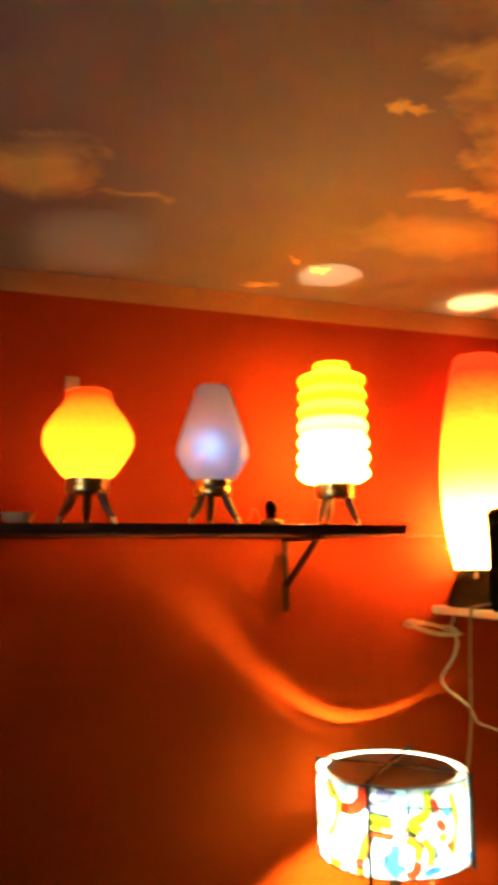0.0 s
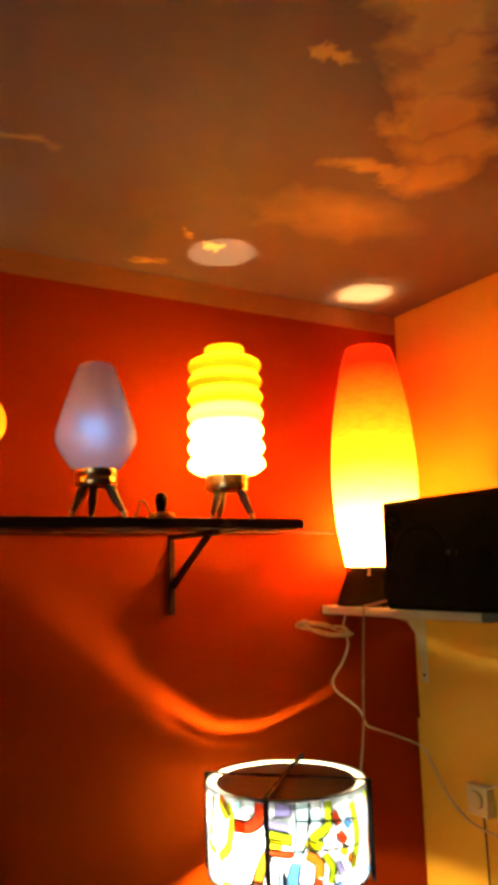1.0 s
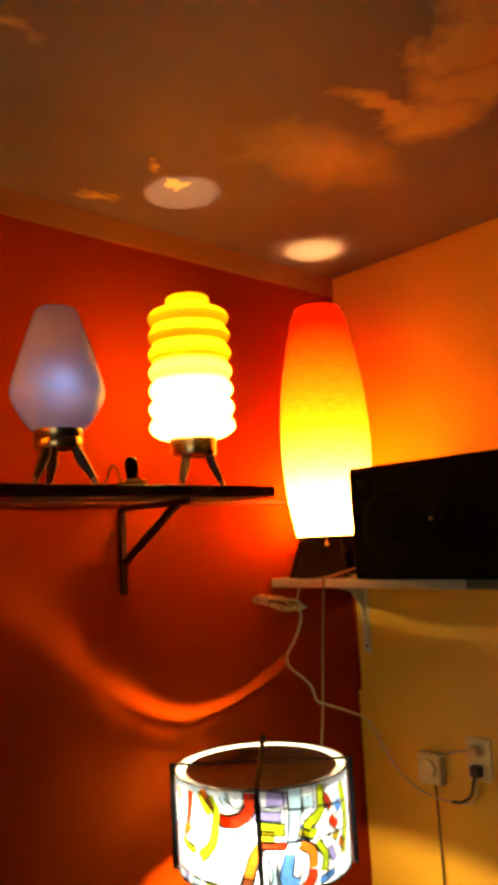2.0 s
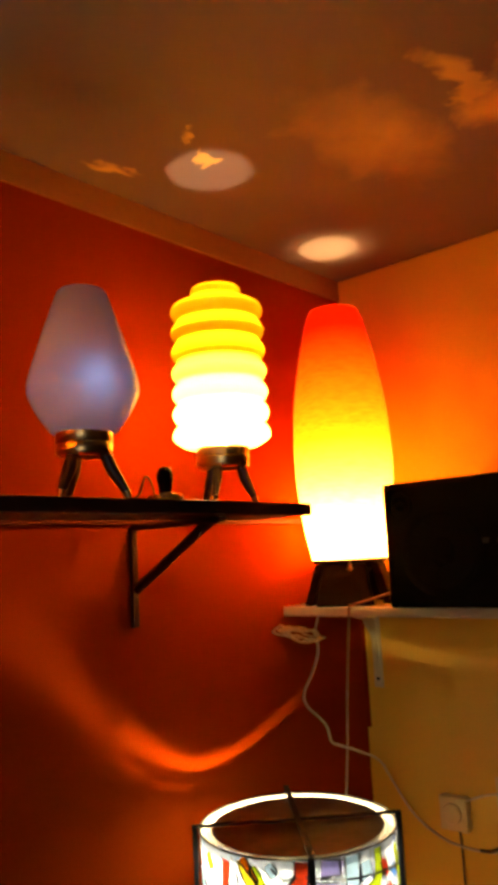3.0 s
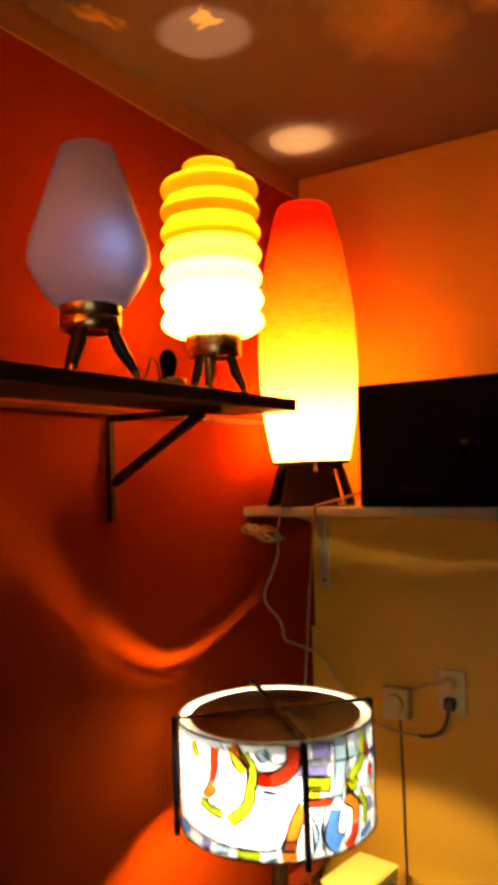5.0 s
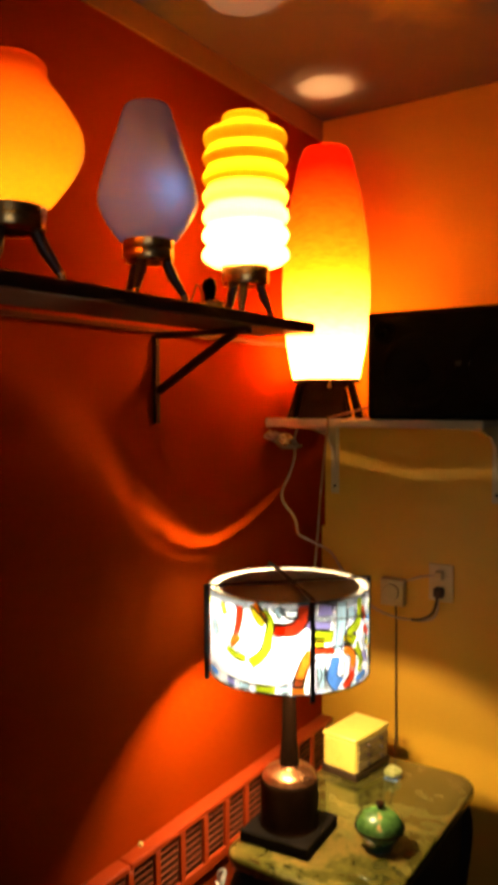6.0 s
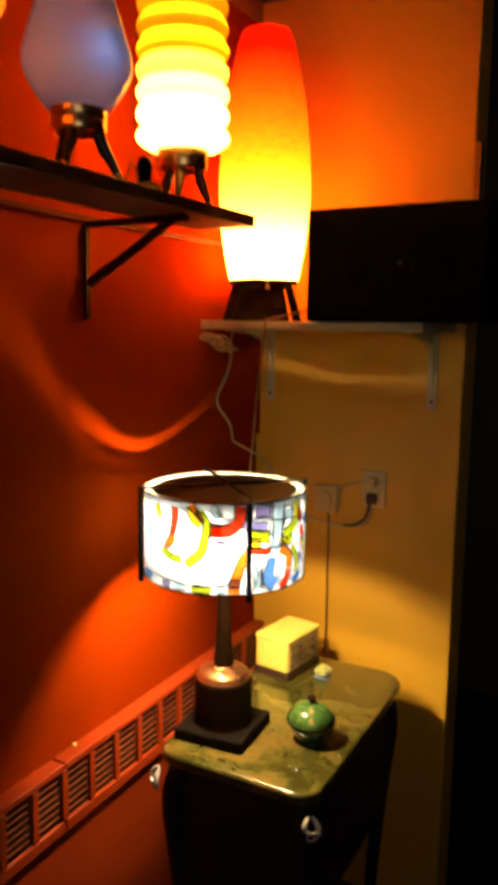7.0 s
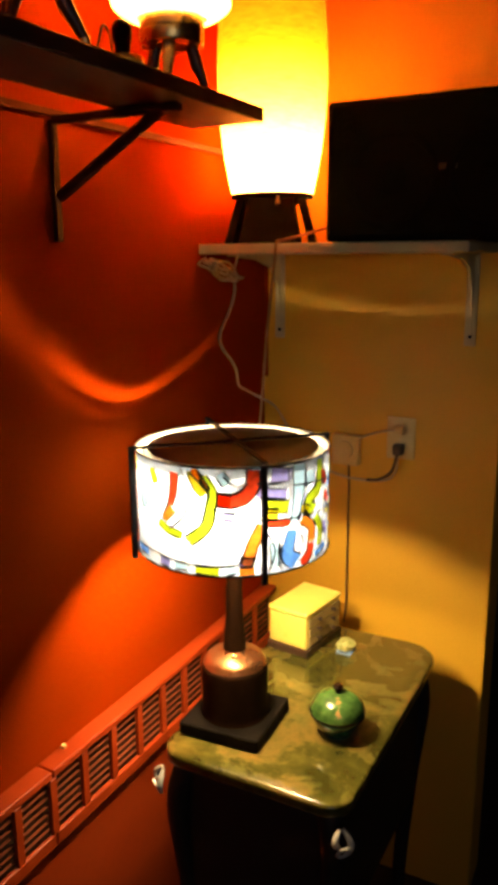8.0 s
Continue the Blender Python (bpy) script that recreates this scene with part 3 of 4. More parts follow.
def tall_lamp():
    t = thing("tall_lamp", (-0.204, -0.122, CORNER_TOP), "tall lit orange fibreglass lamp on teak legs painted as if shaded", "lamp")
    keys = [(0.076, 0.092), (0.082, 0.095), (0.091, 0.135), (0.102, 0.20), (0.109, 0.28), (0.110, 0.36), (0.104, 0.45), (0.090, 0.54), (0.073, 0.62), (0.062, 0.657), (0.057, 0.667), (0.054, 0.668)]
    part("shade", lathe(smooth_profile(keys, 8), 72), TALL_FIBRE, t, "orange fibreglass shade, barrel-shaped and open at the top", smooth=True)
    part("rim", lathe([(0.077, 0.090), (0.0845, 0.090), (0.0850, 0.098), (0.0775, 0.098), (0.077, 0.090)], 48), TEAK, t)
    hub = part("hub", lathe([(0, 0.055), (0.030, 0.055), (0.050, 0.078), (0.074, 0.090), (0.074, 0.094), (0.03, 0.096), (0, 0.096)], 32), TEAK, t, smooth=True)
    part("socket", lathe([(0.018, 0.096), (0.018, 0.125), (0.013, 0.13), (0, 0.13)], 20), IVORY, hub, smooth=True)
    part("screw", lathe([(0, 0.0), (0.004, 0.001), (0.006, 0.006), (0.003, 0.011), (0.003, 0.02)], 12, m=pose(-0.068, -0.045, 0.072)), BRASS, hub, "small brass screw", smooth=True)
    for k in range(4):
        a = radians(203 + 90 * k)
        m = Matrix.Rotation(a, 4, "Z")
        bm = bmesh.new()
        rows = [[bm.verts.new(m @ Vector((r, s * w, z))) for r, w, s, z in ((0.052, 0.045, -1, 0.088), (0.052, 0.045, 1, 0.088), (0.070, 0.045, 1, 0.088), (0.070, 0.045, -1, 0.088))],
                [bm.verts.new(m @ Vector((r, s * w, z))) for r, w, s, z in ((0.076, 0.062, -1, 0.0005), (0.076, 0.062, 1, 0.0005), (0.094, 0.062, 1, 0.0005), (0.094, 0.062, -1, 0.0005))]]
        bm.faces.new(rows[0]), bm.faces.new(rows[1][::-1])
        for j in range(4):
            bm.faces.new((rows[0][j], rows[0][(j + 1) % 4], rows[1][(j + 1) % 4], rows[1][j]))
        bmesh.ops.bevel(bm, geom=list(bm.edges), offset=0.003, segments=2, profile=0.5, affect="EDGES")
        part("leg", bm, TEAK, t)
    bulb_light(t, 0.145, BULB_TALL, 0.012)
    # Shelf length in the darker tone, hanging length in the lamplit one.
    part("cord", tube(curve_points([(0.030, -0.150, 0.034), (-0.020, -0.135, 0.030), (-0.070, -0.095, 0.014), (-0.0975, -0.062, 0.0035)]), 0.0028, 8), CORD_RED, t, "darker copy of the same cord lying on the white shelf", smooth=True)
    part("cord", tube(curve_points([(-0.0975, -0.062, 0.0035), (-0.1005, -0.058, 0.001), (-0.1010, -0.055, -0.03), (-0.0985, -0.045, -0.10), (-0.096, -0.034, -0.19), (-0.096, -0.025, -0.30), (-0.120, -0.022, -0.42), (-0.190, -0.018, -0.52), (-0.216, -0.018, -0.60), (-0.216, -0.018, -0.80), (-0.214, -0.016, -0.872)]), 0.0028, 8), CORD_LIT, t, "cord hanging over the shelf edge, lamplight painted into its gold tone", smooth=True)


tall_lamp()


def loudspeaker():
    t = thing("loudspeaker", (-0.175, -0.49, CORNER_TOP), "black loudspeaker lying on its side on the white shelf", "loudspeaker")
    part("cabinet", box((-0.148, -0.2, 0.0005), (0.15, 0.2, 0.242), 0.006, segments=3), BLACK, t)
    part("baffle", box((-0.157, -0.192, 0.008), (-0.1485, 0.192, 0.234), 0.004), BLACK, t)
    face = Matrix.Rotation(radians(-90), 4, "Y")
    for y, z, r, name in ((0.155, 0.195, 0.026, "tweeter"), (0.075, 0.105, 0.085, "woofer"), (-0.105, 0.105, 0.085, "woofer")):
        at = Matrix.Translation((-0.1575, y, z)) @ face
        w = part(name, lathe([(r * 0.98, 0), (r, 0.003), (r * 0.93, 0.006), (r * 0.85, 0.005), (r * 0.80, 0.002), (r * 0.7, 0.0035), (r * 0.35, 0.0005), (r * 0.3, 0.001)], 48, m=at), BLACK_CONE, t, smooth=True)
        part("dust_cap", lathe([(r * 0.33, 0.0005), (r * 0.25, 0.006), (r * 0.12, 0.009), (0, 0.0095)], 32, m=at), BLACK, w, smooth=True)
    part("badge", box((-0.1605, -0.04, 0.116), (-0.1575, 0.005, 0.126), 0.001), GREY_BADGE, t, "small grey metal badge")


loudspeaker()


def hanging_cord():
    t = thing("hanging_cord", (-0.30, -0.06, 1.2), "pale tangled flex looped below the white shelf", "cord")
    o = Vector((-0.30, -0.06, 1.2))
    rng = random.Random(7)
    for k in range(5):
        pts = []
        for j in range(15):
            a = 2 * math.pi * j / 14
            pts.append((-0.352 + 0.082 * math.cos(a) + rng.uniform(-0.005, 0.005), -0.07 + rng.uniform(-0.008, 0.008) - 0.008 * k + 0.02 * math.cos(a), 1.545 - 0.012 * math.cos(a) * 1.3 + 0.011 * math.sin(a) + rng.uniform(-0.005, 0.005)))
        part("loop", tube([Vector(p) - o for p in curve_points(pts, 3)], 0.0022, 6), CORD_PALE, t, smooth=True)
    part("tie", tube([Vector(p) - o for p in curve_points([(-0.29, -0.09, 1.585), (-0.296, -0.086, 1.56), (-0.300, -0.080, 1.535)])], 0.002, 6), CORD_PALE, t, smooth=True)
    drop = [(-0.285, -0.075, 1.535), (-0.275, -0.070, 1.50), (-0.290, -0.065, 1.46), (-0.318, -0.060, 1.42), (-0.305, -0.055, 1.39), (-0.255, -0.050, 1.355), (-0.225, -0.045, 1.33), (-0.205, -0.04, 1.295), (-0.17, -0.035, 1.28), (-0.09, -0.03, 1.25), (-0.02, -0.04, 1.215),
            (-0.014, -0.07, 1.17), (-0.012, -0.12, 1.105), (-0.012, -0.19, 1.065), (-0.012, -0.27, 1.055), (-0.014, -0.33, 1.065), (-0.022, -0.352, 1.095), (-0.030, -0.355, 1.13)]
    part("flex", tube([Vector(p) - o for p in curve_points(drop)], 0.0026, 8), CORD_PALE, t, smooth=True)


hanging_cord()


def outlet(y, z):
    t = thing("wall_outlet", (-0.0005, y, z), "ivory duplex wall outlet with two plugs pushed in", "outlet")
    part("plate", box((-0.006, -0.033, -0.049), (0, 0.033, 0.049), 0.003), IVORY, t)
    for dz in (0.022, -0.022):
        s = part("socket", lathe([(0.017, 0), (0.017, 0.002), (0.015, 0.003), (0, 0.003)], 24, m=pose(-0.006, 0, dz, 0, -90, 0)), IVORY, t, smooth=True)
    up = part("plug", box((-0.030, -0.011, 0.011), (-0.0085, 0.011, 0.033), 0.004), IVORY, t)
    part("cord", tube(curve_points([(-0.028, 0.008, 0.022), (-0.035, 0.03, 0.020), (-0.030, 0.06, 0.010), (-0.022, 0.095, -0.006), (-0.02, 0.125, -0.018)]), 0.0024, 8), CORD_PALE, up, smooth=True)
    low = part("plug", box((-0.034, -0.012, -0.036), (-0.0085, 0.012, -0.010), 0.005), CORD_DARK, t, "dark rubber plug")
    part("cord", tube(curve_points([(-0.030, 0.0, -0.03), (-0.034, 0.004, -0.055), (-0.03, 0.016, -0.08), (-0.022, 0.045, -0.10), (-0.016, 0.075, -0.106)]), 0.0034, 8), CORD_DARK, low, smooth=True)


outlet(-0.355, 1.164)


def dimmer():
    t = thing("plug_in_dimmer", (-0.0005, -0.226, 1.126), "ivory square plug-in dimmer with a round dial", "dimmer")
    part("body", box((-0.026, -0.033, -0.036), (0, 0.033, 0.036), 0.004), IVORY, t)
    part("dial", lathe([(0.022, 0), (0.022, 0.008), (0.020, 0.010), (0.008, 0.010), (0, 0.0105)], 36, m=pose(-0.026, 0, 0.002, 0, -90, 0)), IVORY, t, smooth=True)
    part("cord", tube(curve_points([(-0.012, -0.006, -0.035), (-0.010, -0.007, -0.10), (-0.008, -0.006, -0.25), (-0.010, -0.007, -0.40), (-0.03, -0.01, -0.436)]), 0.0024, 8), CORD_DARK, t, "thin dark cord hanging down the wall", smooth=True)


dimmer()


def wall_end_piece():
    # Copper strip put where an orange-lit sliver of unknown kind stands.
    t = thing("wall_end_strip", (0.01, WALL_END - 0.0005, 1.92), "narrow copper-coloured strip on the wall end", "plate")
    part("plate", box((-0.012, -0.014, -0.10), (0.02, 0, 0.10), 0.002), COPPER, t)


wall_end_piece()


# ---- the wall heater ----
def wall_heater():
    t = thing("wall_heater", (-1.2, 0, 0), "red enamelled convector heater along the red wall", "heater")
    x0, x1, front = -1.3, 1.198, -0.037
    for a, b in ((x0, 0.3405), (0.3435, x1)):
        s = part("hood", box((a, -0.0005 + front, 0.722), (b, -0.001, 0.737), 0.003), HEATER, t, "red enamelled hood section")
        part("lip", box((a, front, 0.590), (b, front + 0.010, 0.616), 0.003), HEATER, s)
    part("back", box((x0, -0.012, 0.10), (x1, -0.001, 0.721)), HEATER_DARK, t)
    part("skirt", box((x0, -0.022, 0.08), (x1, -0.0125, 0.589), 0.002), HEATER, t, "recessed red lower panel")
    pitch, start = 0.0822, -0.069
    post = box((-0.0085, front, 0.616), (0.0085, front + 0.008, 0.722), 0.0015, segments=1)
    first = part("post", post, HEATER, t)
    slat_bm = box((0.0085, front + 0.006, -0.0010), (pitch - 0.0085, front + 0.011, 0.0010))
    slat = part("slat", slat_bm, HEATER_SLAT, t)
    slat.location = (start, 0, 0.628)
    first.location = (start, 0, 0)
    for k in range(-20, 21):
        x = start + pitch * k
        if x < x0 + 0.02 or x > x1 - 0.09:
            continue
        if k:
            o = new("post", first.data)
            o.parent, o.location = t, (x, 0, 0)
        for j in range(6):
            if k or j:
                o = new("slat", slat.data)
                o.parent, o.location = t, (x, 0, 0.628 + 0.0152 * j)
    part("knob", lathe([(0, 0.0), (0.005, 0.001), (0.005, 0.006), (0, 0.008)], 12, m=pose(0.40, -0.010, 0.737)), IVORY, t, smooth=True)


wall_heater()

# ---- the side table and what stands on it ----
TABLE = 0.72


def side_table():
    t = thing("side_table", (-0.409, -0.317, 0), "low dark side table with a glossy olive onyx top", "table")
    x0, x1, y0, y1 = -0.300, 0.298, -0.181, 0.177
    part("tabletop", slab(rounded(x0, y0, x1, y1, (0.045, 0.07, 0.012, 0.05)), TABLE - 0.026, TABLE, 0.007), STONE, t, "polished olive onyx top with ochre veins", smooth=True)
    # Black body added so the space under the top stays dark.
    a = part("shade_body", slab(rounded(x0 + 0.03, y0 + 0.03, x1 - 0.03, y1 - 0.03, (0.02, 0.03, 0.01, 0.02)), TABLE - 0.34, TABLE - 0.0265, 0.003), TABLE_DARK, t, "black body added to darken the space under the top")
    for sx, sy in ((x0 + 0.045, y0 + 0.045), (x1 - 0.05, y0 + 0.05), (x1 - 0.04, y1 - 0.04), (x0 + 0.045, y1 - 0.045)):
        ox, oy = math.copysign(1, sx), math.copysign(1, sy)
        pts = curve_points([(sx, sy, TABLE - 0.03), (sx + 0.018 * ox, sy + 0.018 * oy, TABLE - 0.12), (sx + 0.004 * ox, sy + 0.004 * oy, TABLE - 0.32), (sx - 0.008 * ox, sy - 0.008 * oy, 0.12), (sx + 0.012 * ox, sy + 0.012 * oy, 0.0)], 5)
        n = len(pts)
        leg = part("leg", tube(pts, [0.024 - 0.012 * (k / (n - 1)) for k in range(n)], 10), TABLE_DARK, t, smooth=True)
        if sx < 0:
            bm = bmesh.new()
            c = Vector((sx + 0.036 * ox, sy + 0.036 * oy, TABLE - 0.062))
            out = Vector((ox, oy, 0)).normalized()
            along = Vector((-oy, ox, 0)).normalized()
            for s in (-1, 1):
                tube([c + out * 0.010 * math.sin(q * 2.6) + along * s * (0.003 + 0.011 * math.sin(q * 2.9)) + Vector((0, 0, 0.022 - 0.046 * q * (1.0 if s > 0 else 0.6))) for q in [k / 9 for k in range(10)]], [0.0024 + 0.0034 * math.sin(0.3 + 2.6 * k / 9) for k in range(10)], 7, bm=bm)
            tube([c + out * (0.012 + 0.006 * math.cos(q)) + along * 0.011 * math.sin(q) + Vector((0, 0, -0.012 + 0.012 * math.cos(q))) for q in [k * 0.55 for k in range(12)]], 0.0026, 7, bm=bm)
            part("mount", bm, SILVER, leg, "tarnished silver scroll mount on the leg", smooth=True)


side_table()


def stained_panes(shade, R, z0, z1):
    """Curved coloured panes and thin black lines on the drum: degrees round it, share of its height."""
    def ribbon(name, colour, keys, width, lift, taper=1.0, shift=0.0):
        pts = curve_points([(R * radians(a), 0, z0 + (z1 - z0) * h) for a, h in keys], 7)
        bm, rows = bmesh.new(), []
        for k, p in enumerate(pts):
            d = (pts[min(k + 1, len(pts) - 1)] - pts[max(k - 1, 0)]).normalized()
            side = Vector((-d.z, 0, d.x)) * width / 2 * (1 + (taper - 1) * k / (len(pts) - 1))
            row = []
            middle = p + shift * side
            if shift:
                side = side.normalized() * 0.0018
            for s in (-1, -0.33, 0.33, 1):
                q = middle + s * side
                a, z = q.x / R, min(max(q.z, z0 + 0.002), z1 - 0.002)
                row.append(bm.verts.new(((R + lift) * math.cos(a), (R + lift) * math.sin(a), z)))
            rows.append(row)
        for r0, r1 in zip(rows, rows[1:]):
            for j in range(3):
                bm.faces.new((r0[j], r0[j + 1], r1[j + 1], r1[j]))
        return part(name, bm, colour, shade, smooth=True)

    def pane(colour, width, *keys, taper=1.0, turn=0):
        keys = [(a + turn, h) for a, h in keys]
        ribbon("pane", PANES[colour], keys, width, 0.0010, taper)
        for edge in (-1, 1):
            ribbon("lead_line", LEAD, keys, width, 0.0014, taper, edge)

    def line(*keys, turn=0):
        ribbon("lead_line", LEAD, [(a + turn, h) for a, h in keys], 0.0036, 0.0018)

    for turn in (0, 172):
        pane("red", 0.0212, (220, 0.98), (219, 0.82), (212, 0.72), (201, 0.71), turn=turn, taper=1.1)
        pane("orange", 0.0201, (208, 0.70), (201, 0.715), turn=turn)
        pane("red", 0.0153, (176, 0.93), (175, 0.76), (173, 0.62), turn=turn, taper=0.7)
        pane("yellow", 0.0201, (187, 0.97), (190, 0.84), (194, 0.76), turn=turn, taper=0.8)
        pane("orange", 0.0142, (187, 0.98), (192, 0.89), (196, 0.80), turn=turn, taper=0.4)
        pane("lime", 0.0130, (193, 0.92), (198, 0.79), (197, 0.64), (194, 0.46), (184, 0.31), turn=turn, taper=1.4)
        pane("lime", 0.0212, (225, 0.65), (241, 0.61), turn=turn)
        pane("violet", 0.0260, (230, 0.92), (242, 0.90), turn=turn, taper=0.8)
        pane("violet", 0.0165, (222, 0.775), (239, 0.735), turn=turn)
        pane("orange", 0.0189, (225, 0.47), (220, 0.32), (216, 0.10), turn=turn)
        pane("red", 0.0118, (224, 0.49), (241, 0.46), turn=turn)
        pane("orange", 0.0177, (250, 0.46), (258, 0.36), (258, 0.21), turn=turn)
        pane("red", 0.0177, (258, 0.20), (256, 0.10), (250, 0.02), turn=turn)
        pane("blue", 0.0189, (243, 0.38), (240, 0.16), (246, 0.06), turn=turn, taper=1.6)
        pane("sky", 0.0283, (248, 0.98), (247, 0.68), (244, 0.44), turn=turn, taper=0.6)
        pane("lime", 0.0165, (266, 0.97), (266, 0.79), (264, 0.70), (255, 0.60), (260, 0.50), turn=turn, taper=1.4)
        pane("red", 0.0165, (274, 0.62), (280, 0.50), turn=turn)
        pane("blue", 0.0165, (280, 0.75), (285, 0.64), turn=turn)
        pane("yellow", 0.0165, (276, 0.46), (281, 0.40), turn=turn)
        pane("lime", 0.0165, (287, 0.90), (292, 0.55), (286, 0.22), turn=turn)
        pane("orange", 0.0177, (174, 0.60), (168, 0.47), turn=turn, taper=0.7)
        pane("lime", 0.0118, (133, 0.96), (140, 0.84), turn=turn)
        pane("blue", 0.0142, (137, 0.09), (152, 0.09), turn=turn)
        pane("violet", 0.0142, (164, 0.07), (171, 0.06), turn=turn)
        pane("sky", 0.0130, (175, 0.06), (183, 0.07), turn=turn)
        pane("lime", 0.0153, (188, 0.06), (201, 0.05), turn=turn)
        pane("sky", 0.0153, (204, 0.05), (210, 0.08), turn=turn)
        pane("violet", 0.0142, (212, 0.14), (220, 0.13), turn=turn)
        pane("orange", 0.0153, (212, 0.045), (220, 0.045), turn=turn)
        pane("blue", 0.0118, (262, 0.06), (275, 0.10), turn=turn)
        pane("yellow", 0.0189, (224, 0.57), (234, 0.55), turn=turn)
        pane("yellow", 0.0142, (250, 0.57), (256, 0.52), turn=turn)
        pane("red", 0.0142, (270, 0.86), (274, 0.70), turn=turn)
        pane("sky", 0.0236, (256, 0.90), (257, 0.76), turn=turn)
        pane("lime", 0.0142, (262, 0.44), (268, 0.28), (266, 0.14), turn=turn)
        pane("violet", 0.0142, (272, 0.34), (276, 0.20), turn=turn)
        pane("sky", 0.0189, (232, 0.30), (232, 0.06), turn=turn, taper=0.7)
        pane("orange", 0.0142, (282, 0.36), (288, 0.28), turn=turn)
        pane("yellow", 0.0142, (158, 0.92), (162, 0.80), turn=turn)
        pane("lime", 0.0130, (164, 0.44), (172, 0.38), (180, 0.36), turn=turn)
        pane("sky", 0.0212, (146, 0.74), (150, 0.52), turn=turn)
        pane("violet", 0.0118, (203, 0.57), (210, 0.55), turn=turn)
        pane("sky", 0.0165, (202, 0.95), (206, 0.86), turn=turn)
        line((222, 0.86), (236, 0.82), (249, 0.79), (270, 0.76), (294, 0.70), turn=turn)
        line((222, 0.52), (236, 0.50), (249, 0.49), (270, 0.47), (294, 0.43), turn=turn)
        line((198, 0.63), (208, 0.60), (217, 0.62), turn=turn)
        line((204, 0.93), (210, 0.84), (217, 0.86), turn=turn)
        line((216, 0.30), (212, 0.13), (204, 0.10), (186, 0.09), (165, 0.12), (140, 0.14), turn=turn)
        line((180, 0.98), (184, 0.80), (182, 0.55), (172, 0.40), turn=turn)
        line((240, 0.98), (241, 0.70), (238, 0.50), turn=turn)
        line((252, 0.98), (253, 0.72), (250, 0.47), turn=turn)
        line((260, 0.98), (261, 0.75), turn=turn)
        line((271, 0.98), (272, 0.50), (268, 0.08), turn=turn)
        line((226, 0.44), (232, 0.22), (228, 0.02), turn=turn)
        line((237, 0.44), (234, 0.22), (236, 0.02), turn=turn)
        line((249, 0.33), (251, 0.23), (248, 0.15), turn=turn)
        line((148, 0.98), (150, 0.72), (158, 0.62), (166, 0.70), turn=turn)


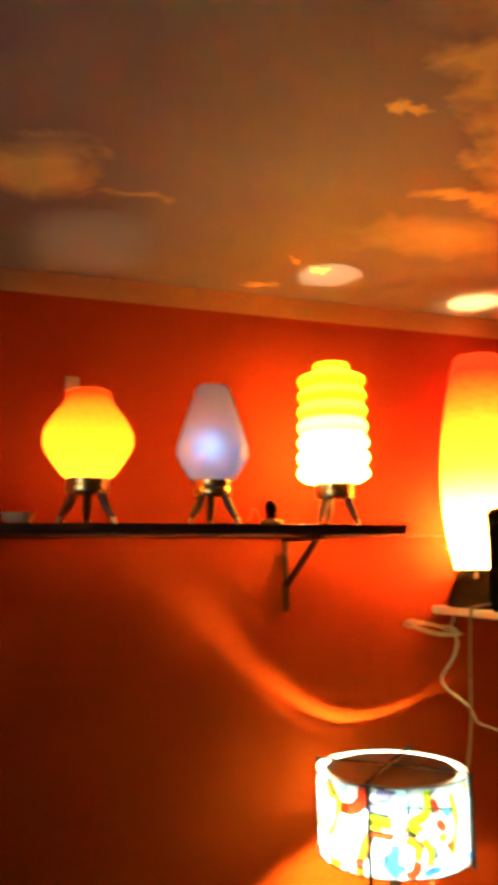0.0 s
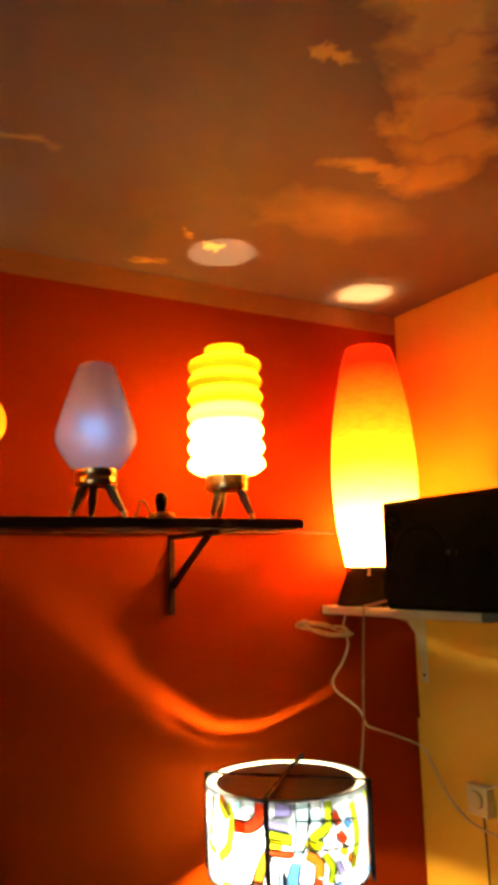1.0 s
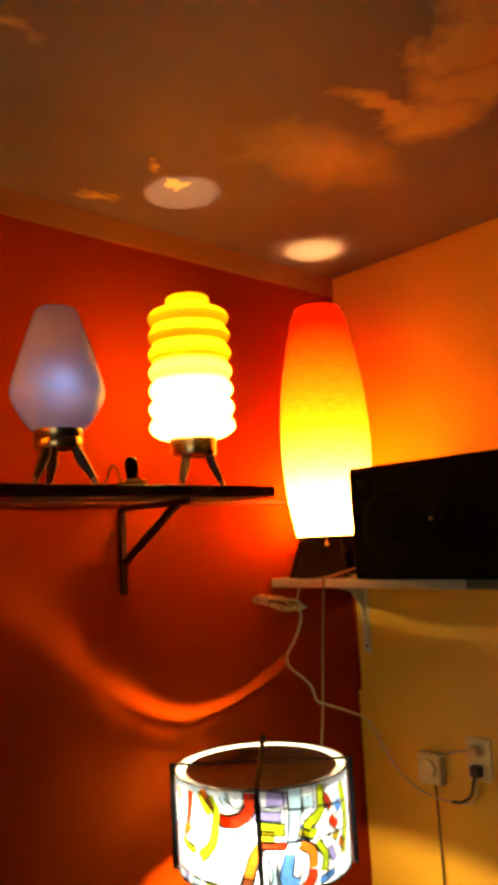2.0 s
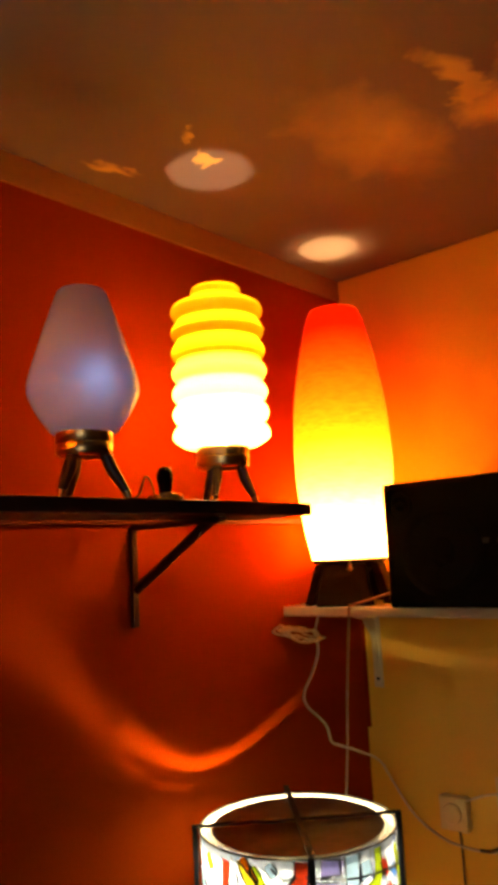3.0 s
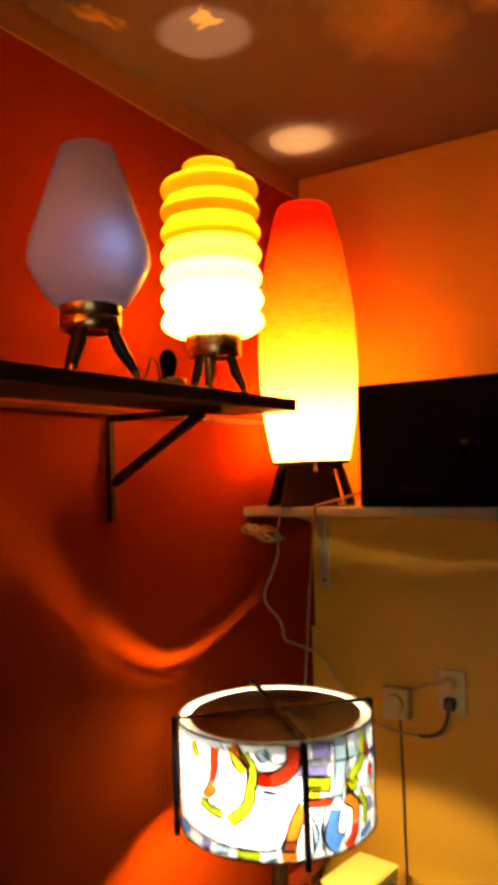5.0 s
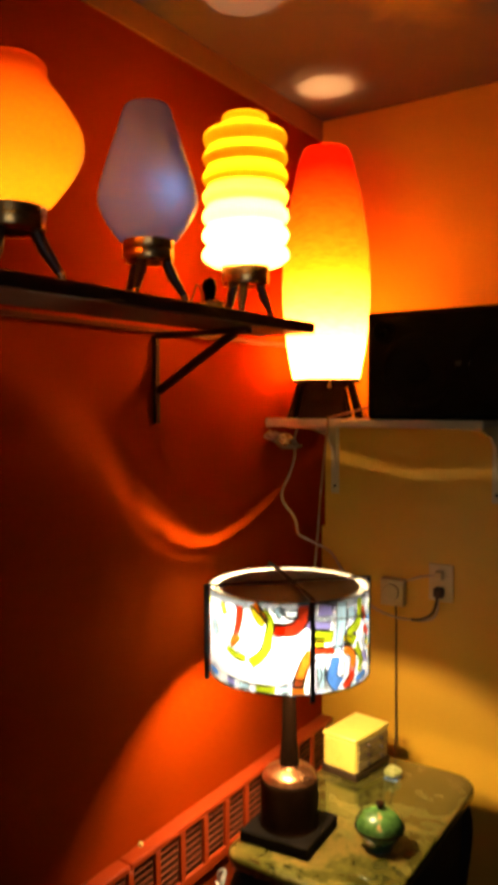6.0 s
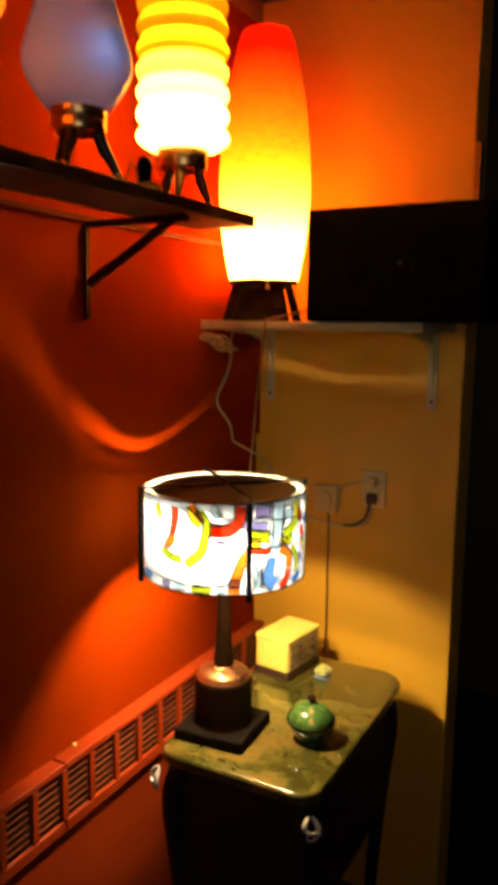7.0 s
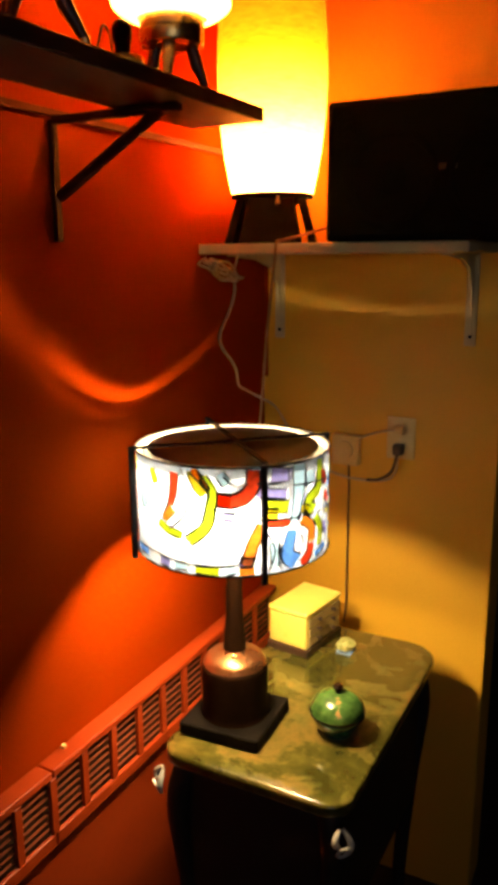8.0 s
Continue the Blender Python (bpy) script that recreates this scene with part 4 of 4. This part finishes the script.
def drum_lamp():
    t = thing("drum_lamp", (-0.570, -0.226, TABLE), "lit table lamp with a stained-glass drum shade in a black frame", "lamp")
    part("plinth", box((-0.078, -0.078, 0.0005), (0.078, 0.078, 0.026), 0.004, m=Matrix.Rotation(radians(4), 4, "Z")), PLINTH, t, "square black plinth")
    part("body", lathe(smooth_profile([(0.0, 0.0262), (0.059, 0.0262), (0.061, 0.030), (0.061, 0.07), (0.061, 0.118), (0.058, 0.127)], 3), 48), DARK_BRONZE, t, "dark bronze cylinder body", smooth=True)
    part("shoulder", lathe(smooth_profile([(0.0585, 0.1265), (0.051, 0.139), (0.035, 0.147), (0.024, 0.150), (0.020, 0.157)], 5), 48), COPPER, t, "aged copper shoulder", smooth=True)
    part("column", lathe([(0.0215, 0.153), (0.0205, 0.165), (0.0165, 0.21), (0.0145, 0.28), (0.0135, 0.355), (0.009, 0.36), (0, 0.36)], 28), DARK_BRONZE, t, smooth=True)
    part("socket", lathe([(0.0135, 0.356), (0.016, 0.360), (0.016, 0.395), (0.012, 0.400), (0, 0.400)], 24), BRASS, t, "brass bulb socket", smooth=True)
    # Unseen cup added to stop the low bulb's light spilling sideways and down.
    part("low_bulb_mask", lathe([(0.009, 0.362), (0.016, 0.364), (0.026, 0.369), (0.031, 0.380), (0.033, 0.400), (0.0315, 0.400), (0.0295, 0.381), (0.025, 0.372), (0.012, 0.368), (0, 0.367)], 28, m=pose(-0.05, 0.05, 0.049)), BRASS, t, "unseen cup added to keep the low bulb's light upward", smooth=True)
    part("arm", tube([(-0.010, 0, 0.380), (-0.026, 0.026, 0.404), (-0.05, 0.05, 0.413)], 0.004, 8), BRASS, t, smooth=True)
    R, z0, z1, n = 0.166, 0.362, 0.538, 96
    bm = bmesh.new()
    rows = [[bm.verts.new((R * math.cos(2 * math.pi * k / n), R * math.sin(2 * math.pi * k / n), z)) for k in range(n)] for z in (z0, (z0 + z1) / 2, z1)]
    for i in range(2):
        for k in range(n):
            j = (k + 1) % n
            bm.faces.new((rows[i][k], rows[i][j], rows[i + 1][j], rows[i + 1][k]))
    shade = part("shade", bm, WHITE_FILM, t, "drum shade of white stained film", smooth=True)
    stained_panes(shade, R, z0, z1)
    for z in (z0, z1):
        part("hoop", lathe([(R + 0.0012 + 0.0018 * math.cos(a), z + 0.0018 * math.sin(a)) for a in [2 * math.pi * k / 8 for k in range(9)]], 96), BLACK_IRON, shade, smooth=True)
    part("top_diffuser", lathe([(0, z1 - 0.006), (0.1475, z1 - 0.006), (0.1485, z1 - 0.004), (0.1475, z1 - 0.002), (0, z1 - 0.002)], 64), DISC_GREY, t, "smoked grey diffuser disc inside the rim")
    # Band added to give the drum's inner rim its bright ring of light.
    part("rim_band", lathe([(R - 0.0035, z1 - 0.016), (R - 0.0015, z1 - 0.016), (R - 0.0015, z1 - 0.001), (R - 0.0035, z1 - 0.001), (R - 0.0035, z1 - 0.016)], 96), RIM_FILL, t, "white band added to brighten the shade's inner rim", smooth=True)
    for k in range(2):
        part("cross_bar", box((-0.180, -0.005, z1 + 0.003 + 0.0045 * k), (0.180, 0.005, z1 + 0.0072 + 0.0045 * k), 0.001, m=Matrix.Rotation(radians(-45 + 90 * k), 4, "Z"), segments=1), BLACK_IRON, t, "flat black iron bar")
    for k in range(4):
        part("upright", box((0.1705, -0.0045, z0 - 0.012), (0.1795, 0.0045, z1 + 0.004), 0.001, m=Matrix.Rotation(radians(-45 + 90 * k), 4, "Z"), segments=1), BLACK_IRON, t, "flat black iron bar")
    part("harp", tube([(0.004, 0.012, 0.372), (0.008, 0.02, 0.40), (0.0, 0.004, z1 - 0.04), (0, 0, z1 - 0.0065)], 0.002, 8), BLACK_IRON, t)
    # Unseen hood added to block the down bulb's upward light at the rim.
    part("down_bulb_mask", lathe([(0.010, 0.504), (0.013, 0.498), (0.027, 0.470), (0.0255, 0.470), (0.011, 0.496), (0, 0.498)], 28, m=pose(-0.095, -0.05, 0)), BRASS, t, "unseen hood added to keep the down bulb's light off the rim", smooth=True)
    part("arm", tube([(0, 0, 0.500), (-0.045, -0.024, 0.512), (-0.095, -0.05, 0.502)], 0.004, 8), BRASS, t, smooth=True)
    # Three unseen bulbs, set where their light arcs land right on the walls.
    bulb_light(t, 0.462, BULB_DRUM_DOWN, 0.028).location = (-0.095, -0.05, 0.462)
    bulb_light(t, 0.435, BULB_DRUM_LOW, 0.012).location = (-0.05, 0.05, 0.435)
    bulb_light(t, 0.497, BULB_DRUM_TOP, 0.010).location = (0.0, 0.045, 0.497)


drum_lamp()


def drawer_box():
    t = thing("toy_chest", (-0.213, -0.211, TABLE), "small cream box with drawers on a dark base", "box", turn=-8)
    part("base", box((-0.077, -0.052, 0.0005), (0.077, 0.052, 0.018), 0.003), RADIO_DARK, t, "dark base")
    part("body", box((-0.074, -0.048, 0.018), (0.074, 0.048, 0.092), 0.005), RADIO_CREAM, t)
    part("lid", box((-0.077, -0.051, 0.0925), (0.077, 0.051, 0.104), 0.006, segments=3), RADIO_CREAM, t)
    for k in range(3):
        d = part("drawer", box((-0.064, -0.0515, 0.024 + 0.0225 * k), (0.066, -0.0485, 0.043 + 0.0225 * k), 0.001), RADIO_FRONT, t, "ochre drawer front")
        for x in (-0.03, 0.03):
            part("knob", lathe([(0.003, 0), (0.003, 0.004), (0.006, 0.007), (0.004, 0.010), (0, 0.0105)], 12, m=pose(x, -0.0515, 0.0345 + 0.0225 * k, 90, 0, 0)), RADIO_DARK, d, smooth=True)


drawer_box()


def covered_bowl():
    t = thing("covered_bowl", (-0.514, -0.408, TABLE), "green enamelled bowl with a domed lid", "bowl")
    part("bowl", lathe(smooth_profile([(0.0, 0.0006), (0.024, 0.0006), (0.026, 0.004), (0.036, 0.016), (0.046, 0.034), (0.048, 0.044)], 4), 48), TEAL_GLAZE, t, "dark teal glazed bowl", smooth=True)
    lid = part("lid", lathe(smooth_profile([(0.050, 0.044), (0.0505, 0.048), (0.047, 0.060), (0.036, 0.073), (0.020, 0.081), (0.008, 0.083), (0.0, 0.083)], 4), 48), GREEN_GLAZE, t, "green lid with ochre flowers", smooth=True)
    part("rim", lathe([(0.048, 0.043), (0.0515, 0.0435), (0.0518, 0.0465), (0.049, 0.047)], 48), DARK_BRONZE, lid, smooth=True)
    part("knob", lathe([(0.004, 0.083), (0.004, 0.087), (0.009, 0.090), (0.010, 0.094), (0.006, 0.098), (0, 0.0985)], 20), DARK_BRONZE, lid, smooth=True)


covered_bowl()


def trinket():
    t = thing("foil_trinket", (-0.216, -0.312, TABLE), "crumpled yellow-green foil trinket on the onyx top", "trinket")
    bm = bmesh.new()
    bmesh.ops.create_icosphere(bm, subdivisions=3, radius=0.02)
    for v in bm.verts:
        s = 1 + 0.35 * noise.noise(v.co * 120)
        v.co = Vector((v.co.x * 1.2 * s, v.co.y * s, (v.co.z + 0.02) * 0.55 * s + 0.002))
    part("foil", bm, PAPER_BITS, t)
    part("tag", box((-0.022, -0.018, 0.0004), (0.012, 0.016, 0.0022), 0.0005), FOIL_BLUE, t, "blue paper tag")


trinket()
